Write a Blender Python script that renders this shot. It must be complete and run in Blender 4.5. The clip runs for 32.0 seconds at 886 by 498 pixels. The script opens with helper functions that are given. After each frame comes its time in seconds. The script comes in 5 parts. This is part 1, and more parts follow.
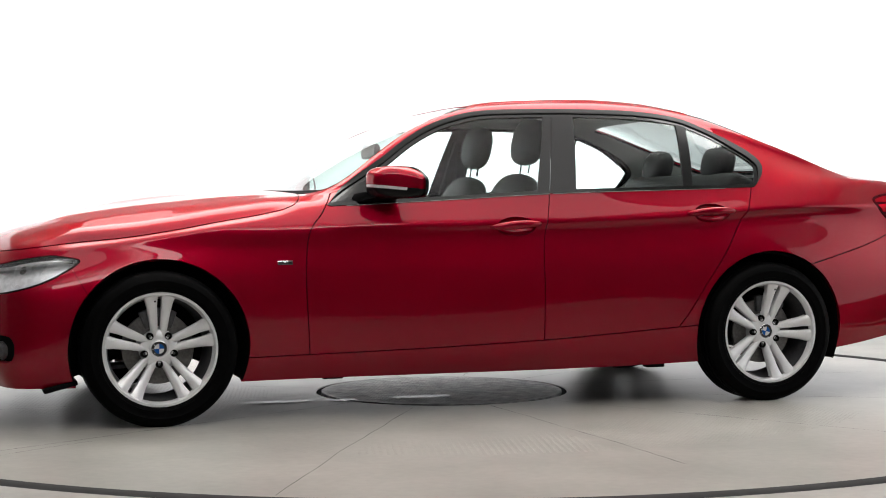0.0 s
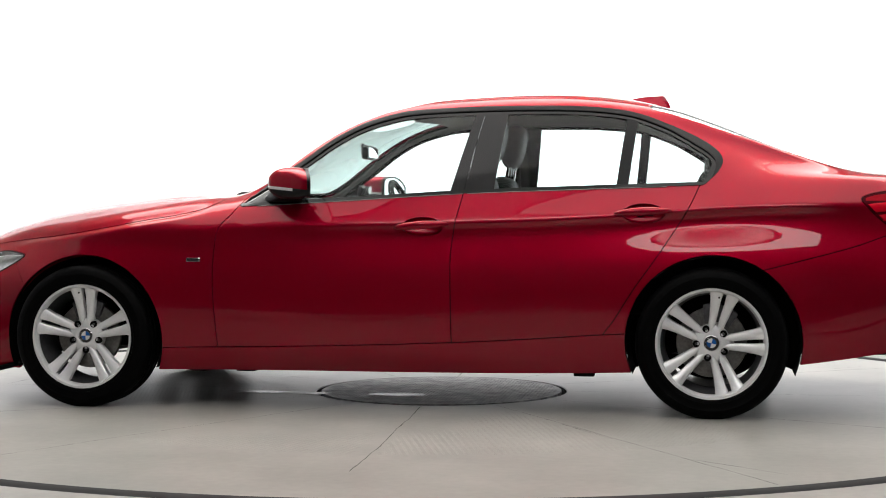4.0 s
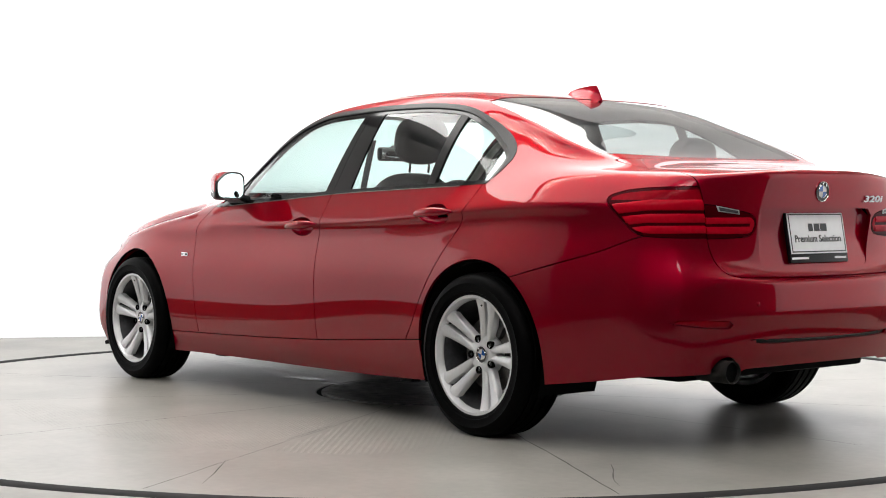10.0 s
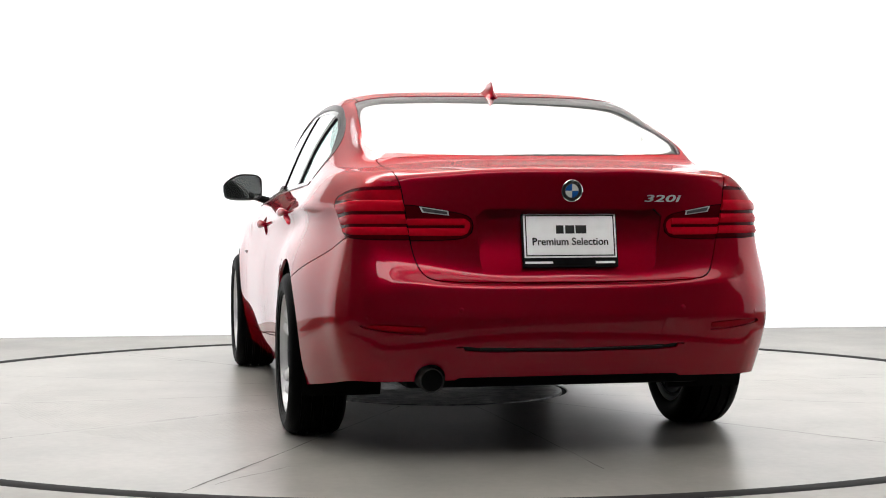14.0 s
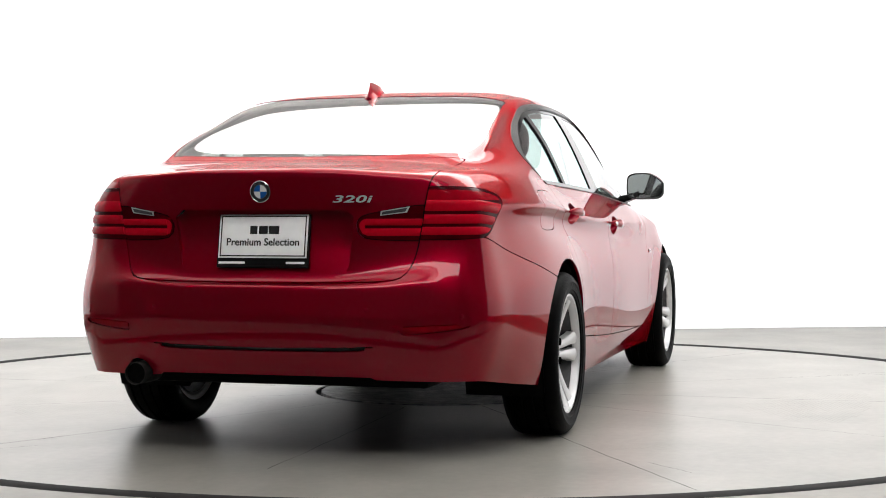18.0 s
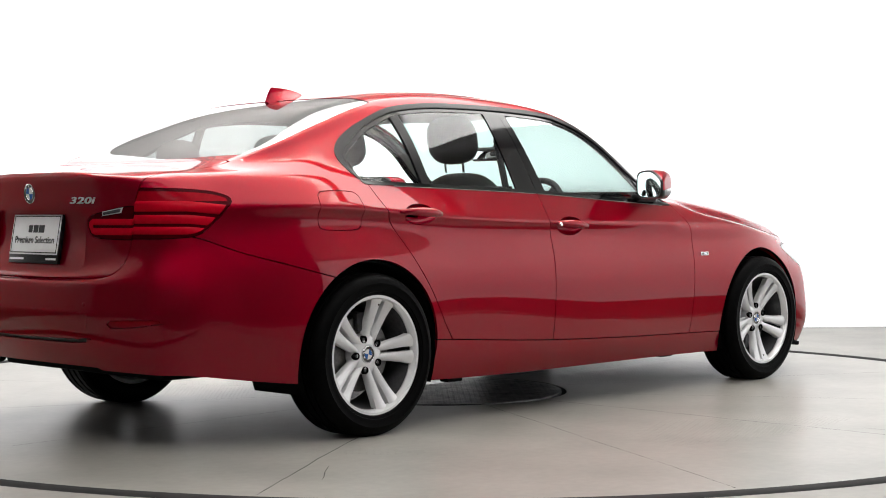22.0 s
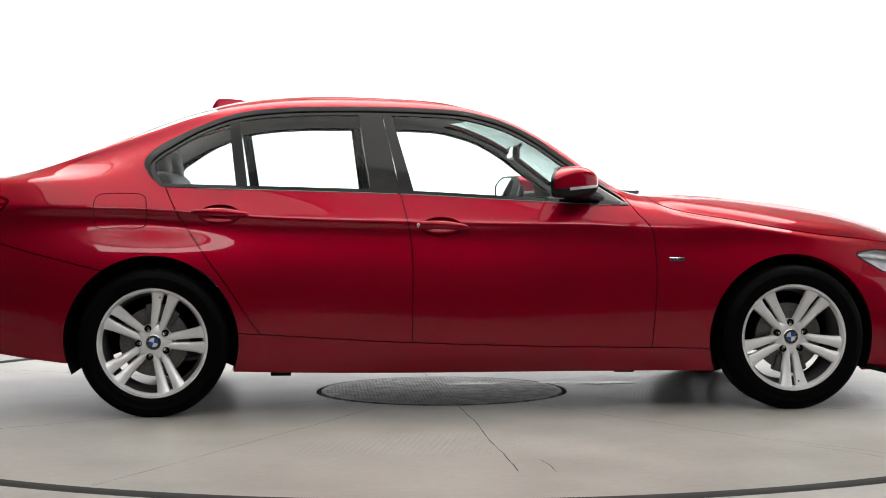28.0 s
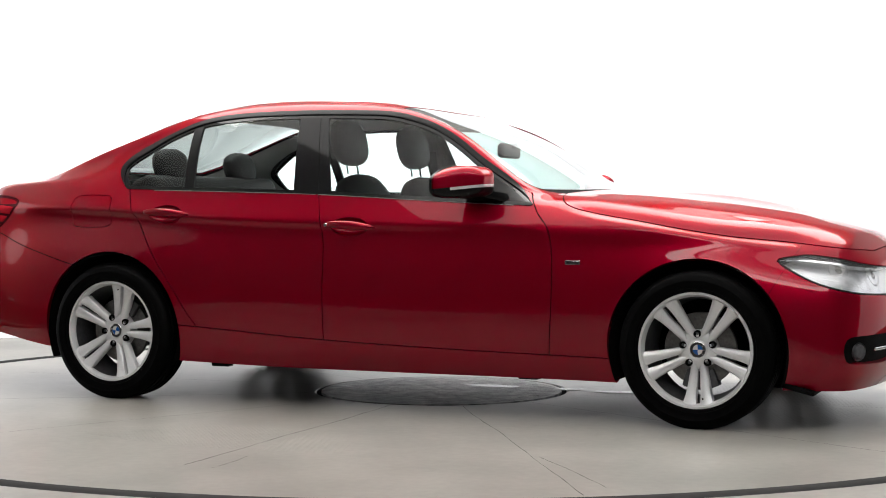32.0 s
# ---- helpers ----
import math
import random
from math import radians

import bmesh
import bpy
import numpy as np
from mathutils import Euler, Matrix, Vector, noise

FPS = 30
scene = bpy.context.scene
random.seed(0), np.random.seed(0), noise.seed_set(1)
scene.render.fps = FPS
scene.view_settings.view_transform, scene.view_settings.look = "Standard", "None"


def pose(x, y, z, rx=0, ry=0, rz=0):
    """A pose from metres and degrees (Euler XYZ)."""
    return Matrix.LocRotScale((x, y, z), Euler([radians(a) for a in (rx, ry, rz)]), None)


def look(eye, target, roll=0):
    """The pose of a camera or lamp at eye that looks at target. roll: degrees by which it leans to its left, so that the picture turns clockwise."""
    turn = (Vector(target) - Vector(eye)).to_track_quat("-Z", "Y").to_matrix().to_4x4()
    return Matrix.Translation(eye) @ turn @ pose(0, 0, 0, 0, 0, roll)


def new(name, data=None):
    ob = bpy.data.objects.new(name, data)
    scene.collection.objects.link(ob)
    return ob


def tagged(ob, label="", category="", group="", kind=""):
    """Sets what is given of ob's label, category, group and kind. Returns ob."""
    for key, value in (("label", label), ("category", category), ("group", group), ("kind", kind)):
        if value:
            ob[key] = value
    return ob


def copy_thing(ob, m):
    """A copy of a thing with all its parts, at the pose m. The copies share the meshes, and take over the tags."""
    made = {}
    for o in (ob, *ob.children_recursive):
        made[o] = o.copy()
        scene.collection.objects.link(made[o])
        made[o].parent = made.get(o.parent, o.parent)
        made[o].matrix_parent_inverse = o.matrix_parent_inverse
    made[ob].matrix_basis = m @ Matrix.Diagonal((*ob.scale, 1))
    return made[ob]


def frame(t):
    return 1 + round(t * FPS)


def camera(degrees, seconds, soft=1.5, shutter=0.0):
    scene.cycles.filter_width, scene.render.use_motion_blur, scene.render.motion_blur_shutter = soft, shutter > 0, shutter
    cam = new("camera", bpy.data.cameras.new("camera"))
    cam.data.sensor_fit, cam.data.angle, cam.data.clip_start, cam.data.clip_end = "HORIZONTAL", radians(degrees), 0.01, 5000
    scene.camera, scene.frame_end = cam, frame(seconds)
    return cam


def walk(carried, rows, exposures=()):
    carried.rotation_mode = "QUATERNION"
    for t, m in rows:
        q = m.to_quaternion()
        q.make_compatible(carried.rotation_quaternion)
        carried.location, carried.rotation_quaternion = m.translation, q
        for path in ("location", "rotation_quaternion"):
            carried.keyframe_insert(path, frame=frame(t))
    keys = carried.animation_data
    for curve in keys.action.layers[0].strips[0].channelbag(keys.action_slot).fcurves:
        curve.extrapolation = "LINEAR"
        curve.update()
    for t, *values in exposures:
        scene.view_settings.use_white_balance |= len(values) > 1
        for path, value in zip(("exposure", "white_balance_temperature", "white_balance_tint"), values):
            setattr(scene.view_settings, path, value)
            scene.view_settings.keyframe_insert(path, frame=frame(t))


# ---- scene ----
cam = camera(31.561, 32.0, soft=1.0)
EYE = (0.0, -7.7087, 0.8871)
VIEW = look(EYE, (0.001145, -6.70901, 0.86223), -0.14)
walk(cam, [(0, VIEW), (32, VIEW)], exposures=[(0, -0.70), (32, -0.70)])

# ---- light ----
world = bpy.data.worlds.new("studio_dark")
world.use_nodes = True
world.node_tree.nodes["Background"].inputs[0].default_value = (0.9, 0.95, 1.0, 1)
world.node_tree.nodes["Background"].inputs[1].default_value = 0.02
scene.world = world


# ---- materials ----
def material(name, color, rough=0.5, metal=0.0, coat=0.0, spec=0.5, grain=0.0, grain_scale=40.0,
             bump=0.0, bump_scale=200.0, glow=0.0, glass=0.0, rough_var=0.0, blotch=0.0, blotch_scale=4.0, coat_rough=0.03):
    """A node material with variation at two scales, in the object's own metres."""
    m = bpy.data.materials.new(name)
    m.use_nodes = True
    nt = m.node_tree
    p = nt.nodes["Principled BSDF"]
    p.inputs["Base Color"].default_value = (*color, 1)
    p.inputs["Roughness"].default_value = rough
    p.inputs["Metallic"].default_value = metal
    p.inputs["Coat Weight"].default_value = coat
    p.inputs["Coat Roughness"].default_value = coat_rough
    p.inputs["Specular IOR Level"].default_value = spec
    p.inputs["Transmission Weight"].default_value = glass
    if glow:
        p.inputs["Emission Color"].default_value = (*color, 1)
        p.inputs["Emission Strength"].default_value = glow
    co = nt.nodes.new("ShaderNodeTexCoord")
    last = None
    for amount, scale in ((grain, grain_scale), (blotch, blotch_scale)):
        if amount:
            n = nt.nodes.new("ShaderNodeTexNoise")
            n.inputs["Scale"].default_value, n.inputs["Detail"].default_value = scale, 6
            nt.links.new(co.outputs["Object"], n.inputs["Vector"])
            mix = nt.nodes.new("ShaderNodeMix")
            mix.data_type, mix.blend_type = "RGBA", "MULTIPLY"
            ramp = nt.nodes.new("ShaderNodeMapRange")
            ramp.inputs["From Min"].default_value, ramp.inputs["From Max"].default_value = 0.3, 0.7
            ramp.inputs["To Min"].default_value, ramp.inputs["To Max"].default_value = 1 - amount, 1 + amount
            nt.links.new(n.outputs["Fac"], ramp.inputs["Value"])
            mix.inputs["Factor"].default_value = 1
            if last:
                nt.links.new(last, mix.inputs["A"])
            else:
                mix.inputs["A"].default_value = (*color, 1)
            nt.links.new(ramp.outputs["Result"], mix.inputs["B"])
            last = mix.outputs["Result"]
    if last:
        nt.links.new(last, p.inputs["Base Color"])
    if rough_var:
        n = nt.nodes.new("ShaderNodeTexNoise")
        n.inputs["Scale"].default_value, n.inputs["Detail"].default_value = blotch_scale, 5
        nt.links.new(co.outputs["Object"], n.inputs["Vector"])
        ramp = nt.nodes.new("ShaderNodeMapRange")
        ramp.inputs["From Min"].default_value, ramp.inputs["From Max"].default_value = 0.3, 0.7
        ramp.inputs["To Min"].default_value, ramp.inputs["To Max"].default_value = rough - rough_var, rough + rough_var
        nt.links.new(n.outputs["Fac"], ramp.inputs["Value"])
        nt.links.new(ramp.outputs["Result"], p.inputs["Roughness"])
    if bump:
        n = nt.nodes.new("ShaderNodeTexNoise")
        n.inputs["Scale"].default_value, n.inputs["Detail"].default_value = bump_scale, 4
        nt.links.new(co.outputs["Object"], n.inputs["Vector"])
        b = nt.nodes.new("ShaderNodeBump")
        b.inputs["Strength"].default_value, b.inputs["Distance"].default_value = bump, 0.002
        nt.links.new(n.outputs["Fac"], b.inputs["Height"])
        nt.links.new(b.outputs["Normal"], p.inputs["Normal"])
    return m


def pane_glass(name, tint, rise=2.1):
    """Thin tinted glass: clear straight through, mirrored by Fresnel."""
    m = bpy.data.materials.new(name)
    m.use_nodes = True
    nt = m.node_tree
    out = nt.nodes["Material Output"]
    nt.nodes.remove(nt.nodes["Principled BSDF"])
    clear = nt.nodes.new("ShaderNodeBsdfTransparent")
    clear.inputs[0].default_value = (*tint, 1)
    gloss = nt.nodes.new("ShaderNodeBsdfGlossy")
    gloss.inputs["Roughness"].default_value = 0.015
    face = nt.nodes.new("ShaderNodeLayerWeight")
    face.inputs["Blend"].default_value = 0.5
    power = nt.nodes.new("ShaderNodeMath")
    power.operation, power.inputs[1].default_value = "POWER", rise
    nt.links.new(face.outputs["Facing"], power.inputs[0])
    fres = nt.nodes.new("ShaderNodeMapRange")
    fres.inputs["To Min"].default_value, fres.inputs["To Max"].default_value = 0.026, 1.0
    nt.links.new(power.outputs[0], fres.inputs["Value"])
    mix = nt.nodes.new("ShaderNodeMixShader")
    nt.links.new(fres.outputs[0], mix.inputs[0])
    nt.links.new(clear.outputs[0], mix.inputs[1])
    nt.links.new(gloss.outputs[0], mix.inputs[2])
    nt.links.new(mix.outputs[0], out.inputs["Surface"])
    return m


def flake_paint():
    """Metallic red under clear lacquer, with fine flake."""
    m = material("red_metallic_paint", (0.262, 0.0001, 0.0128), rough=0.46, metal=0.82, spec=0.0, coat=0.95, coat_rough=0.010, grain=0.10, grain_scale=900.0, blotch=0.02, blotch_scale=2.0)
    p = m.node_tree.nodes["Principled BSDF"]
    p.inputs["Specular Tint"].default_value = (0.7, 0.0, 0.16, 1)
    p.inputs["Coat IOR"].default_value = 1.40
    return m


PAINT = flake_paint()
BLACK_GLOSS = material("gloss_black_trim", (0.004, 0.004, 0.0045), rough=0.08, coat=0.0, spec=0.40, grain=0.2, grain_scale=60)
BLACK_TRIM = material("satin_black_trim", (0.005, 0.005, 0.0053), rough=0.28, spec=0.20, grain=0.25, grain_scale=120, bump=0.15, bump_scale=600)
BLACK_MATT = material("matt_black_plastic", (0.003, 0.003, 0.003), rough=0.7, grain=0.3, grain_scale=80, bump=0.3, bump_scale=300, spec=0.05)
RUBBER = material("tyre_rubber", (0.0014, 0.0014, 0.0015), rough=0.5, grain=0.3, grain_scale=50, bump=0.3, bump_scale=250, spec=0.035)
ALLOY = material("silver_alloy", (0.68, 0.68, 0.69), rough=0.36, metal=0.3, coat=0.3, grain=0.04, grain_scale=300, blotch=0.05, blotch_scale=9)
DARK_EXHAUST = material("dark_exhaust_steel", (0.02, 0.019, 0.018), rough=0.6, metal=0.3, spec=0.2, grain=0.3, grain_scale=60)
# Darker copy of the wheel alloy; shade inside the wheel is in its colour.
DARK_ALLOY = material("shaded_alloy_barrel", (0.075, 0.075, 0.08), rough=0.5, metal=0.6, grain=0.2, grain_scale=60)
STEEL = material("brake_steel", (0.17, 0.165, 0.16), rough=0.42, metal=0.9, grain=0.2, grain_scale=90, bump=0.2, bump_scale=500)
CHROME = material("bright_chrome", (0.82, 0.82, 0.83), rough=0.10, metal=1.0, grain=0.03, grain_scale=200)
GLASS = pane_glass("tinted_side_glass", (0.91, 0.975, 0.965), 3.1)
BACK_GLASS = pane_glass("rear_window_glass", (0.78, 0.85, 0.84), 1.6)
SCREEN_GLASS = pane_glass("windscreen_glass", (0.60, 0.75, 0.72), 3.6)
LAMP_GLASS = pane_glass("clear_lamp_cover", (0.95, 0.96, 0.97))
MIRROR = material("mirror_silver", (0.85, 0.87, 0.88), rough=0.01, metal=1.0)
LEATHER = material("black_leather", (0.006, 0.0057, 0.0057), rough=0.5, spec=0.12, grain=0.2, grain_scale=90, bump=0.4, bump_scale=160)
CLOTH = material("grey_headliner_cloth", (0.42, 0.42, 0.40), rough=0.9, grain=0.12, grain_scale=300, bump=0.3, bump_scale=500)
DASH = material("dark_dashboard_plastic", (0.009, 0.009, 0.0093), rough=0.6, spec=0.12, grain=0.2, grain_scale=150, bump=0.3, bump_scale=400)
RED_LENS = material("red_lamp_lens", (0.26, 0.0012, 0.008), rough=0.12, coat=0.0, spec=0.15, grain=0.12, grain_scale=25)
RED_BAR = material("bright_red_light_bar", (0.44, 0.0016, 0.013), rough=0.25, coat=0.0, spec=0.2, grain=0.06, grain_scale=60)
RED_DARK = material("deep_red_lens", (0.055, 0.0004, 0.003), rough=0.12, coat=0.0, spec=0.15, grain=0.15, grain_scale=25)
for lens in (RED_LENS, RED_BAR, RED_DARK):
    lens.node_tree.nodes["Principled BSDF"].inputs["IOR"].default_value = 1.25
CLEAR_LENS = material("clear_reversing_lens", (0.55, 0.52, 0.52), rough=0.1, coat=1.0, grain=0.15, grain_scale=90)
PLATE_WHITE = material("white_plate", (0.93, 0.93, 0.93), rough=0.35, grain=0.03, grain_scale=30)
INK = material("black_ink", (0.005, 0.005, 0.005), rough=0.4, grain=0.1, grain_scale=40)
BLUE = material("blue_enamel", (0.015, 0.09, 0.32), rough=0.12, coat=1.0, grain=0.04, grain_scale=100)
WHITE_ENAMEL = material("white_enamel", (0.6, 0.6, 0.6), rough=0.12, coat=1.0, grain=0.03, grain_scale=100)
CEILING_WHITE = material("white_ceiling_paint", (0.8, 0.8, 0.8), rough=0.85, grain=0.02, grain_scale=8)
# The wall's even white is added as emission; it is no lamp.
WALL_WHITE = material("glowing_white_wall", (0.70, 0.70, 0.70), rough=0.8, glow=2.05, grain=0.015, grain_scale=12, blotch=0.02, blotch_scale=0.7, bump=0.1, bump_scale=30)
WALL_WHITE.node_tree.nodes["Principled BSDF"].inputs["Emission Color"].default_value = (0.68, 0.69, 0.715, 1)   # slightly blue tint of the added glow
SIDE_WHITE = material("white_fabric", (0.62, 0.62, 0.62), rough=0.85, grain=0.015, grain_scale=12, blotch=0.03, blotch_scale=0.7)
DARK_WALL = material("dark_studio_wall", (0.075, 0.075, 0.078), rough=0.85, grain=0.15, grain_scale=6)
DARK_SHEET = material("unseen_dark_sheet", (0.02, 0.02, 0.021), rough=0.8, grain=0.2, grain_scale=30, spec=0.2, bump=0.3, bump_scale=150)
SOFTBOX = material("softbox_cloth", (1.0, 0.985, 0.96), glow=11.0, rough=0.8)
PANEL_CLOTH = material("ceiling_diffuser_cloth", (1.0, 0.985, 0.96), glow=2.6, rough=0.8)
TRIM_METAL = material("light_frame_metal", (0.25, 0.25, 0.25), rough=0.5, metal=0.7, grain=0.1, grain_scale=40)


def concrete(name, color, rough, seed):
    """Smooth-trowelled concrete, mottled at two scales."""
    return material(name, color, rough=rough, spec=0.34, grain=0.07, grain_scale=26.0 + seed, blotch=0.16, blotch_scale=2.2)


CONCRETE = concrete("turntable_concrete", (0.265, 0.257, 0.233), 0.31, 0)
FLOOR_CONCRETE = concrete("floor_concrete", (0.245, 0.238, 0.218), 0.42, 3)
WORN_WHITE = material("worn_white_paint", (0.62, 0.62, 0.60), rough=0.22, grain=0.3, grain_scale=45, blotch=0.2, blotch_scale=12)
BADGE = material("satin_silver_badge", (0.62, 0.62, 0.64), rough=0.35, metal=0.5, grain=0.03, grain_scale=100)
JOINT = material("grey_joint", (0.042, 0.041, 0.039), rough=0.9, grain=0.4, grain_scale=30)
SEAM = material("dark_seam", (0.007, 0.007, 0.007), rough=0.8, spec=0.2, grain=0.4, grain_scale=30)
PLATE_STEEL = material("worn_dark_steel_plate", (0.24, 0.24, 0.225), rough=0.36, metal=0.15, grain=0.5, grain_scale=22, blotch=0.6, blotch_scale=9, bump=0.8, bump_scale=45)


# ---- mesh tools ----
def link_mesh(name, verts, faces, mat, parent=None, label="", normals=None, smooth=True):
    me = bpy.data.meshes.new(name)
    me.from_pydata([tuple(v) for v in verts], [], [tuple(f) for f in faces])
    me.materials.append(mat)
    if smooth:
        me.polygons.foreach_set("use_smooth", [True] * len(me.polygons))
    if normals is not None:
        me.normals_split_custom_set_from_vertices([tuple(n) for n in normals])
    me.update()
    ob = new(name, me)
    if parent:
        ob.parent = parent
    if label:
        ob["label"] = label
    return ob


def part(name, bm, mat, parent=None, label="", smooth=True, angle=0.6):
    bmesh.ops.recalc_face_normals(bm, faces=bm.faces[:])
    me = bpy.data.meshes.new(name)
    bm.to_mesh(me)
    bm.free()
    me.materials.append(mat)
    if smooth:
        me.polygons.foreach_set("use_smooth", [True] * len(me.polygons))
        me.set_sharp_from_angle(angle=angle)
    ob = new(name, me)
    if parent:
        ob.parent = parent
    if label:
        ob["label"] = label
    return ob


def box_bm(size, centre=(0, 0, 0), bevel=0.0, segments=2, turn=None):
    bm = bmesh.new()
    bmesh.ops.create_cube(bm, size=1)
    bmesh.ops.scale(bm, vec=size, verts=bm.verts)
    if bevel:
        bmesh.ops.bevel(bm, geom=bm.edges[:], offset=bevel, segments=segments, profile=0.6, affect="EDGES")
    if turn:
        bmesh.ops.transform(bm, matrix=turn, verts=bm.verts)
    bmesh.ops.translate(bm, vec=centre, verts=bm.verts)
    return bm


def lathe_bm(profile, steps=64, axis="Z", closed=False, arc=(0, 2 * math.pi)):
    """Turn a profile of (radius, height) round the axis."""
    bm = bmesh.new()
    full = abs(arc[1] - arc[0] - 2 * math.pi) < 1e-6
    rings = []
    n = steps if full else steps + 1
    for k in range(n):
        a = arc[0] + (arc[1] - arc[0]) * k / steps
        rings.append([bm.verts.new((r * math.cos(a), r * math.sin(a), h)) for r, h in profile])
    m = len(profile)
    for k in range(n if full else n - 1):
        p, q = rings[k], rings[(k + 1) % n]
        for j in range(m if closed else m - 1):
            bm.faces.new((p[j], q[j], q[(j + 1) % m], p[(j + 1) % m]))
    bmesh.ops.remove_doubles(bm, verts=bm.verts, dist=1e-5)
    if axis == "Y":
        bmesh.ops.rotate(bm, matrix=Matrix.Rotation(-math.pi / 2, 3, "X"), verts=bm.verts)
    if axis == "X":
        bmesh.ops.rotate(bm, matrix=Matrix.Rotation(math.pi / 2, 3, "Y"), verts=bm.verts)
    return bm


def prism_bm(points, depth, bevel=0.0):
    """A flat outline in x, y, given thickness along z."""
    bm = bmesh.new()
    f = bm.faces.new([bm.verts.new((x, y, 0)) for x, y in points])
    ext = bmesh.ops.extrude_face_region(bm, geom=[f])
    bmesh.ops.translate(bm, vec=(0, 0, depth), verts=[v for v in ext["geom"] if isinstance(v, bmesh.types.BMVert)])
    if bevel:
        bmesh.ops.bevel(bm, geom=bm.edges[:], offset=bevel, segments=2, profile=0.6, affect="EDGES")
    return bm


def tube_bm(points, radius, sides=8):
    """A round bar along a line of points."""
    bm = bmesh.new()
    pts = [Vector(p) for p in points]
    rings = []
    for i, p in enumerate(pts):
        d = (pts[min(i + 1, len(pts) - 1)] - pts[max(i - 1, 0)]).normalized()
        q = d.to_track_quat("Z", "Y")
        rings.append([bm.verts.new(p + q @ Vector((radius * math.cos(2 * math.pi * k / sides), radius * math.sin(2 * math.pi * k / sides), 0))) for k in range(sides)])
    for a, b in zip(rings, rings[1:]):
        for k in range(sides):
            bm.faces.new((a[k], a[(k + 1) % sides], b[(k + 1) % sides], b[k]))
    bm.faces.new(rings[0]), bm.faces.new(rings[-1])
    return bm


def moved(bm, m):
    bmesh.ops.transform(bm, matrix=m, verts=bm.verts)
    return bm


def merge_bm(*parts):
    out = bmesh.new()
    for b in parts:
        me = bpy.data.meshes.new("join")
        b.to_mesh(me)
        out.from_mesh(me)
        b.free()
        bpy.data.meshes.remove(me)
    return out


# ---- the studio ----
TURN_R = 2.93
BACK = (16, 96)          # the stretch of the cove's plan that is given a glow
GLOW_TOP = 2.75
SOFTBOXES = ((0.2, 0.65, 6.2, 2.0), (0.2, -5.4, 5.4, 0.95))     # x, y, width, length
CEILING_PANEL = (0.2, -0.35, 6.4, 6.3)


def studio():
    # floor: one sheet with a round hole for the turntable
    n = 128
    hole = [((TURN_R + 0.092) * math.cos(2 * math.pi * k / n), (TURN_R + 0.092) * math.sin(2 * math.pi * k / n)) for k in range(n)]
    rings = [1.0, 1.3, 1.8, 2.6, 4.2]
    verts = [(x * s, y * s, 0.0) for s in rings for x, y in hole]
    faces = [(i * n + k, i * n + (k + 1) % n, (i + 1) * n + (k + 1) % n, (i + 1) * n + k) for i in range(len(rings) - 1) for k in range(n)]
    lip = len(verts)
    verts += [(x, y, -0.06) for x, y in hole]
    faces += [(lip + k, lip + (k + 1) % n, (k + 1) % n, k) for k in range(n)]
    verts += [(x * 0.9, y * 0.9, -0.06) for x, y in hole]
    faces += [(lip + n + k, lip + n + (k + 1) % n, lip + (k + 1) % n, lip + k) for k in range(n)]
    floor = link_mesh("floor", verts, faces, FLOOR_CONCRETE, smooth=False)
    tagged(floor, "grey polished concrete studio floor", "floor", kind="structure")
    # the white cove: a wall with an added glow behind the turntable, plain fabric above it and round both flanks
    plan = [(-4.85, -2.8), (-4.95, -1.4), (-4.9, 0.0), (-4.7, 2.0), (-4.1, 2.95), (-3.1, 3.36), (0.0, 3.78), (3.4, 4.22), (4.6, 3.95), (5.2, 3.0), (5.4, 1.0), (5.45, -1.2), (5.35, -3.0)]
    pts = spline2(plan, 8)
    c = Vector((0.2, 0, 0))

    def fabric(name, run, prof, mat, label):
        verts, faces = [], []
        for x, y in run:
            d = (c - Vector((x, y, 0))).normalized()
            for off, z in prof:
                verts.append((x + d.x * off, y + d.y * off, z))
        m = len(prof)
        for i in range(len(run) - 1):
            for j in range(m - 1):
                faces.append((i * m + j, (i + 1) * m + j, (i + 1) * m + j + 1, i * m + j + 1))
        w = link_mesh(name, verts, faces, mat)
        w.modifiers.new("thick", "SOLIDIFY").thickness = 0.12
        w.modifiers["thick"].offset = 1
        tagged(w, label, "wall", kind="structure")
    fabric("wall_north", pts[BACK[0]:BACK[1] + 1], [(0.0, 0.0), (0.0, GLOW_TOP)], WALL_WHITE, "white studio wall behind the turntable, given a glow of its own")
    fabric("wall_north_top", pts[BACK[0]:BACK[1] + 1], [(0.0, GLOW_TOP), (0.0, 3.4), (0.1, 3.9), (0.35, 4.25)], SIDE_WHITE, "plain white fabric above the glowing wall")
    fabric("wall_flank", pts[:BACK[0] + 1], [(0.0, 0.0), (0.0, 3.4), (0.1, 3.9), (0.35, 4.25)], SIDE_WHITE, "white fabric studio wall, curved round the turntable")
    # dark walls on the camera's side
    for name, x0, x1, y0, y1, z0, z1, mat in (
            ("wall_south", -5.2, 5.8, -9.6, -9.4, 0, 4.4, DARK_WALL),
            ("wall_west", -5.4, -5.2, -9.6, -2.6, 0, 4.4, DARK_WALL),
            ("wall_east", 5.6, 5.8, -9.6, -2.8, 0, 4.4, DARK_WALL)):
        b = part(name, box_bm((x1 - x0, y1 - y0, z1 - z0), ((x0 + x1) / 2, (y0 + y1) / 2, (z0 + z1) / 2)), mat, smooth=False)
        tagged(b, "dark grey studio wall behind the camera", "wall", kind="structure")
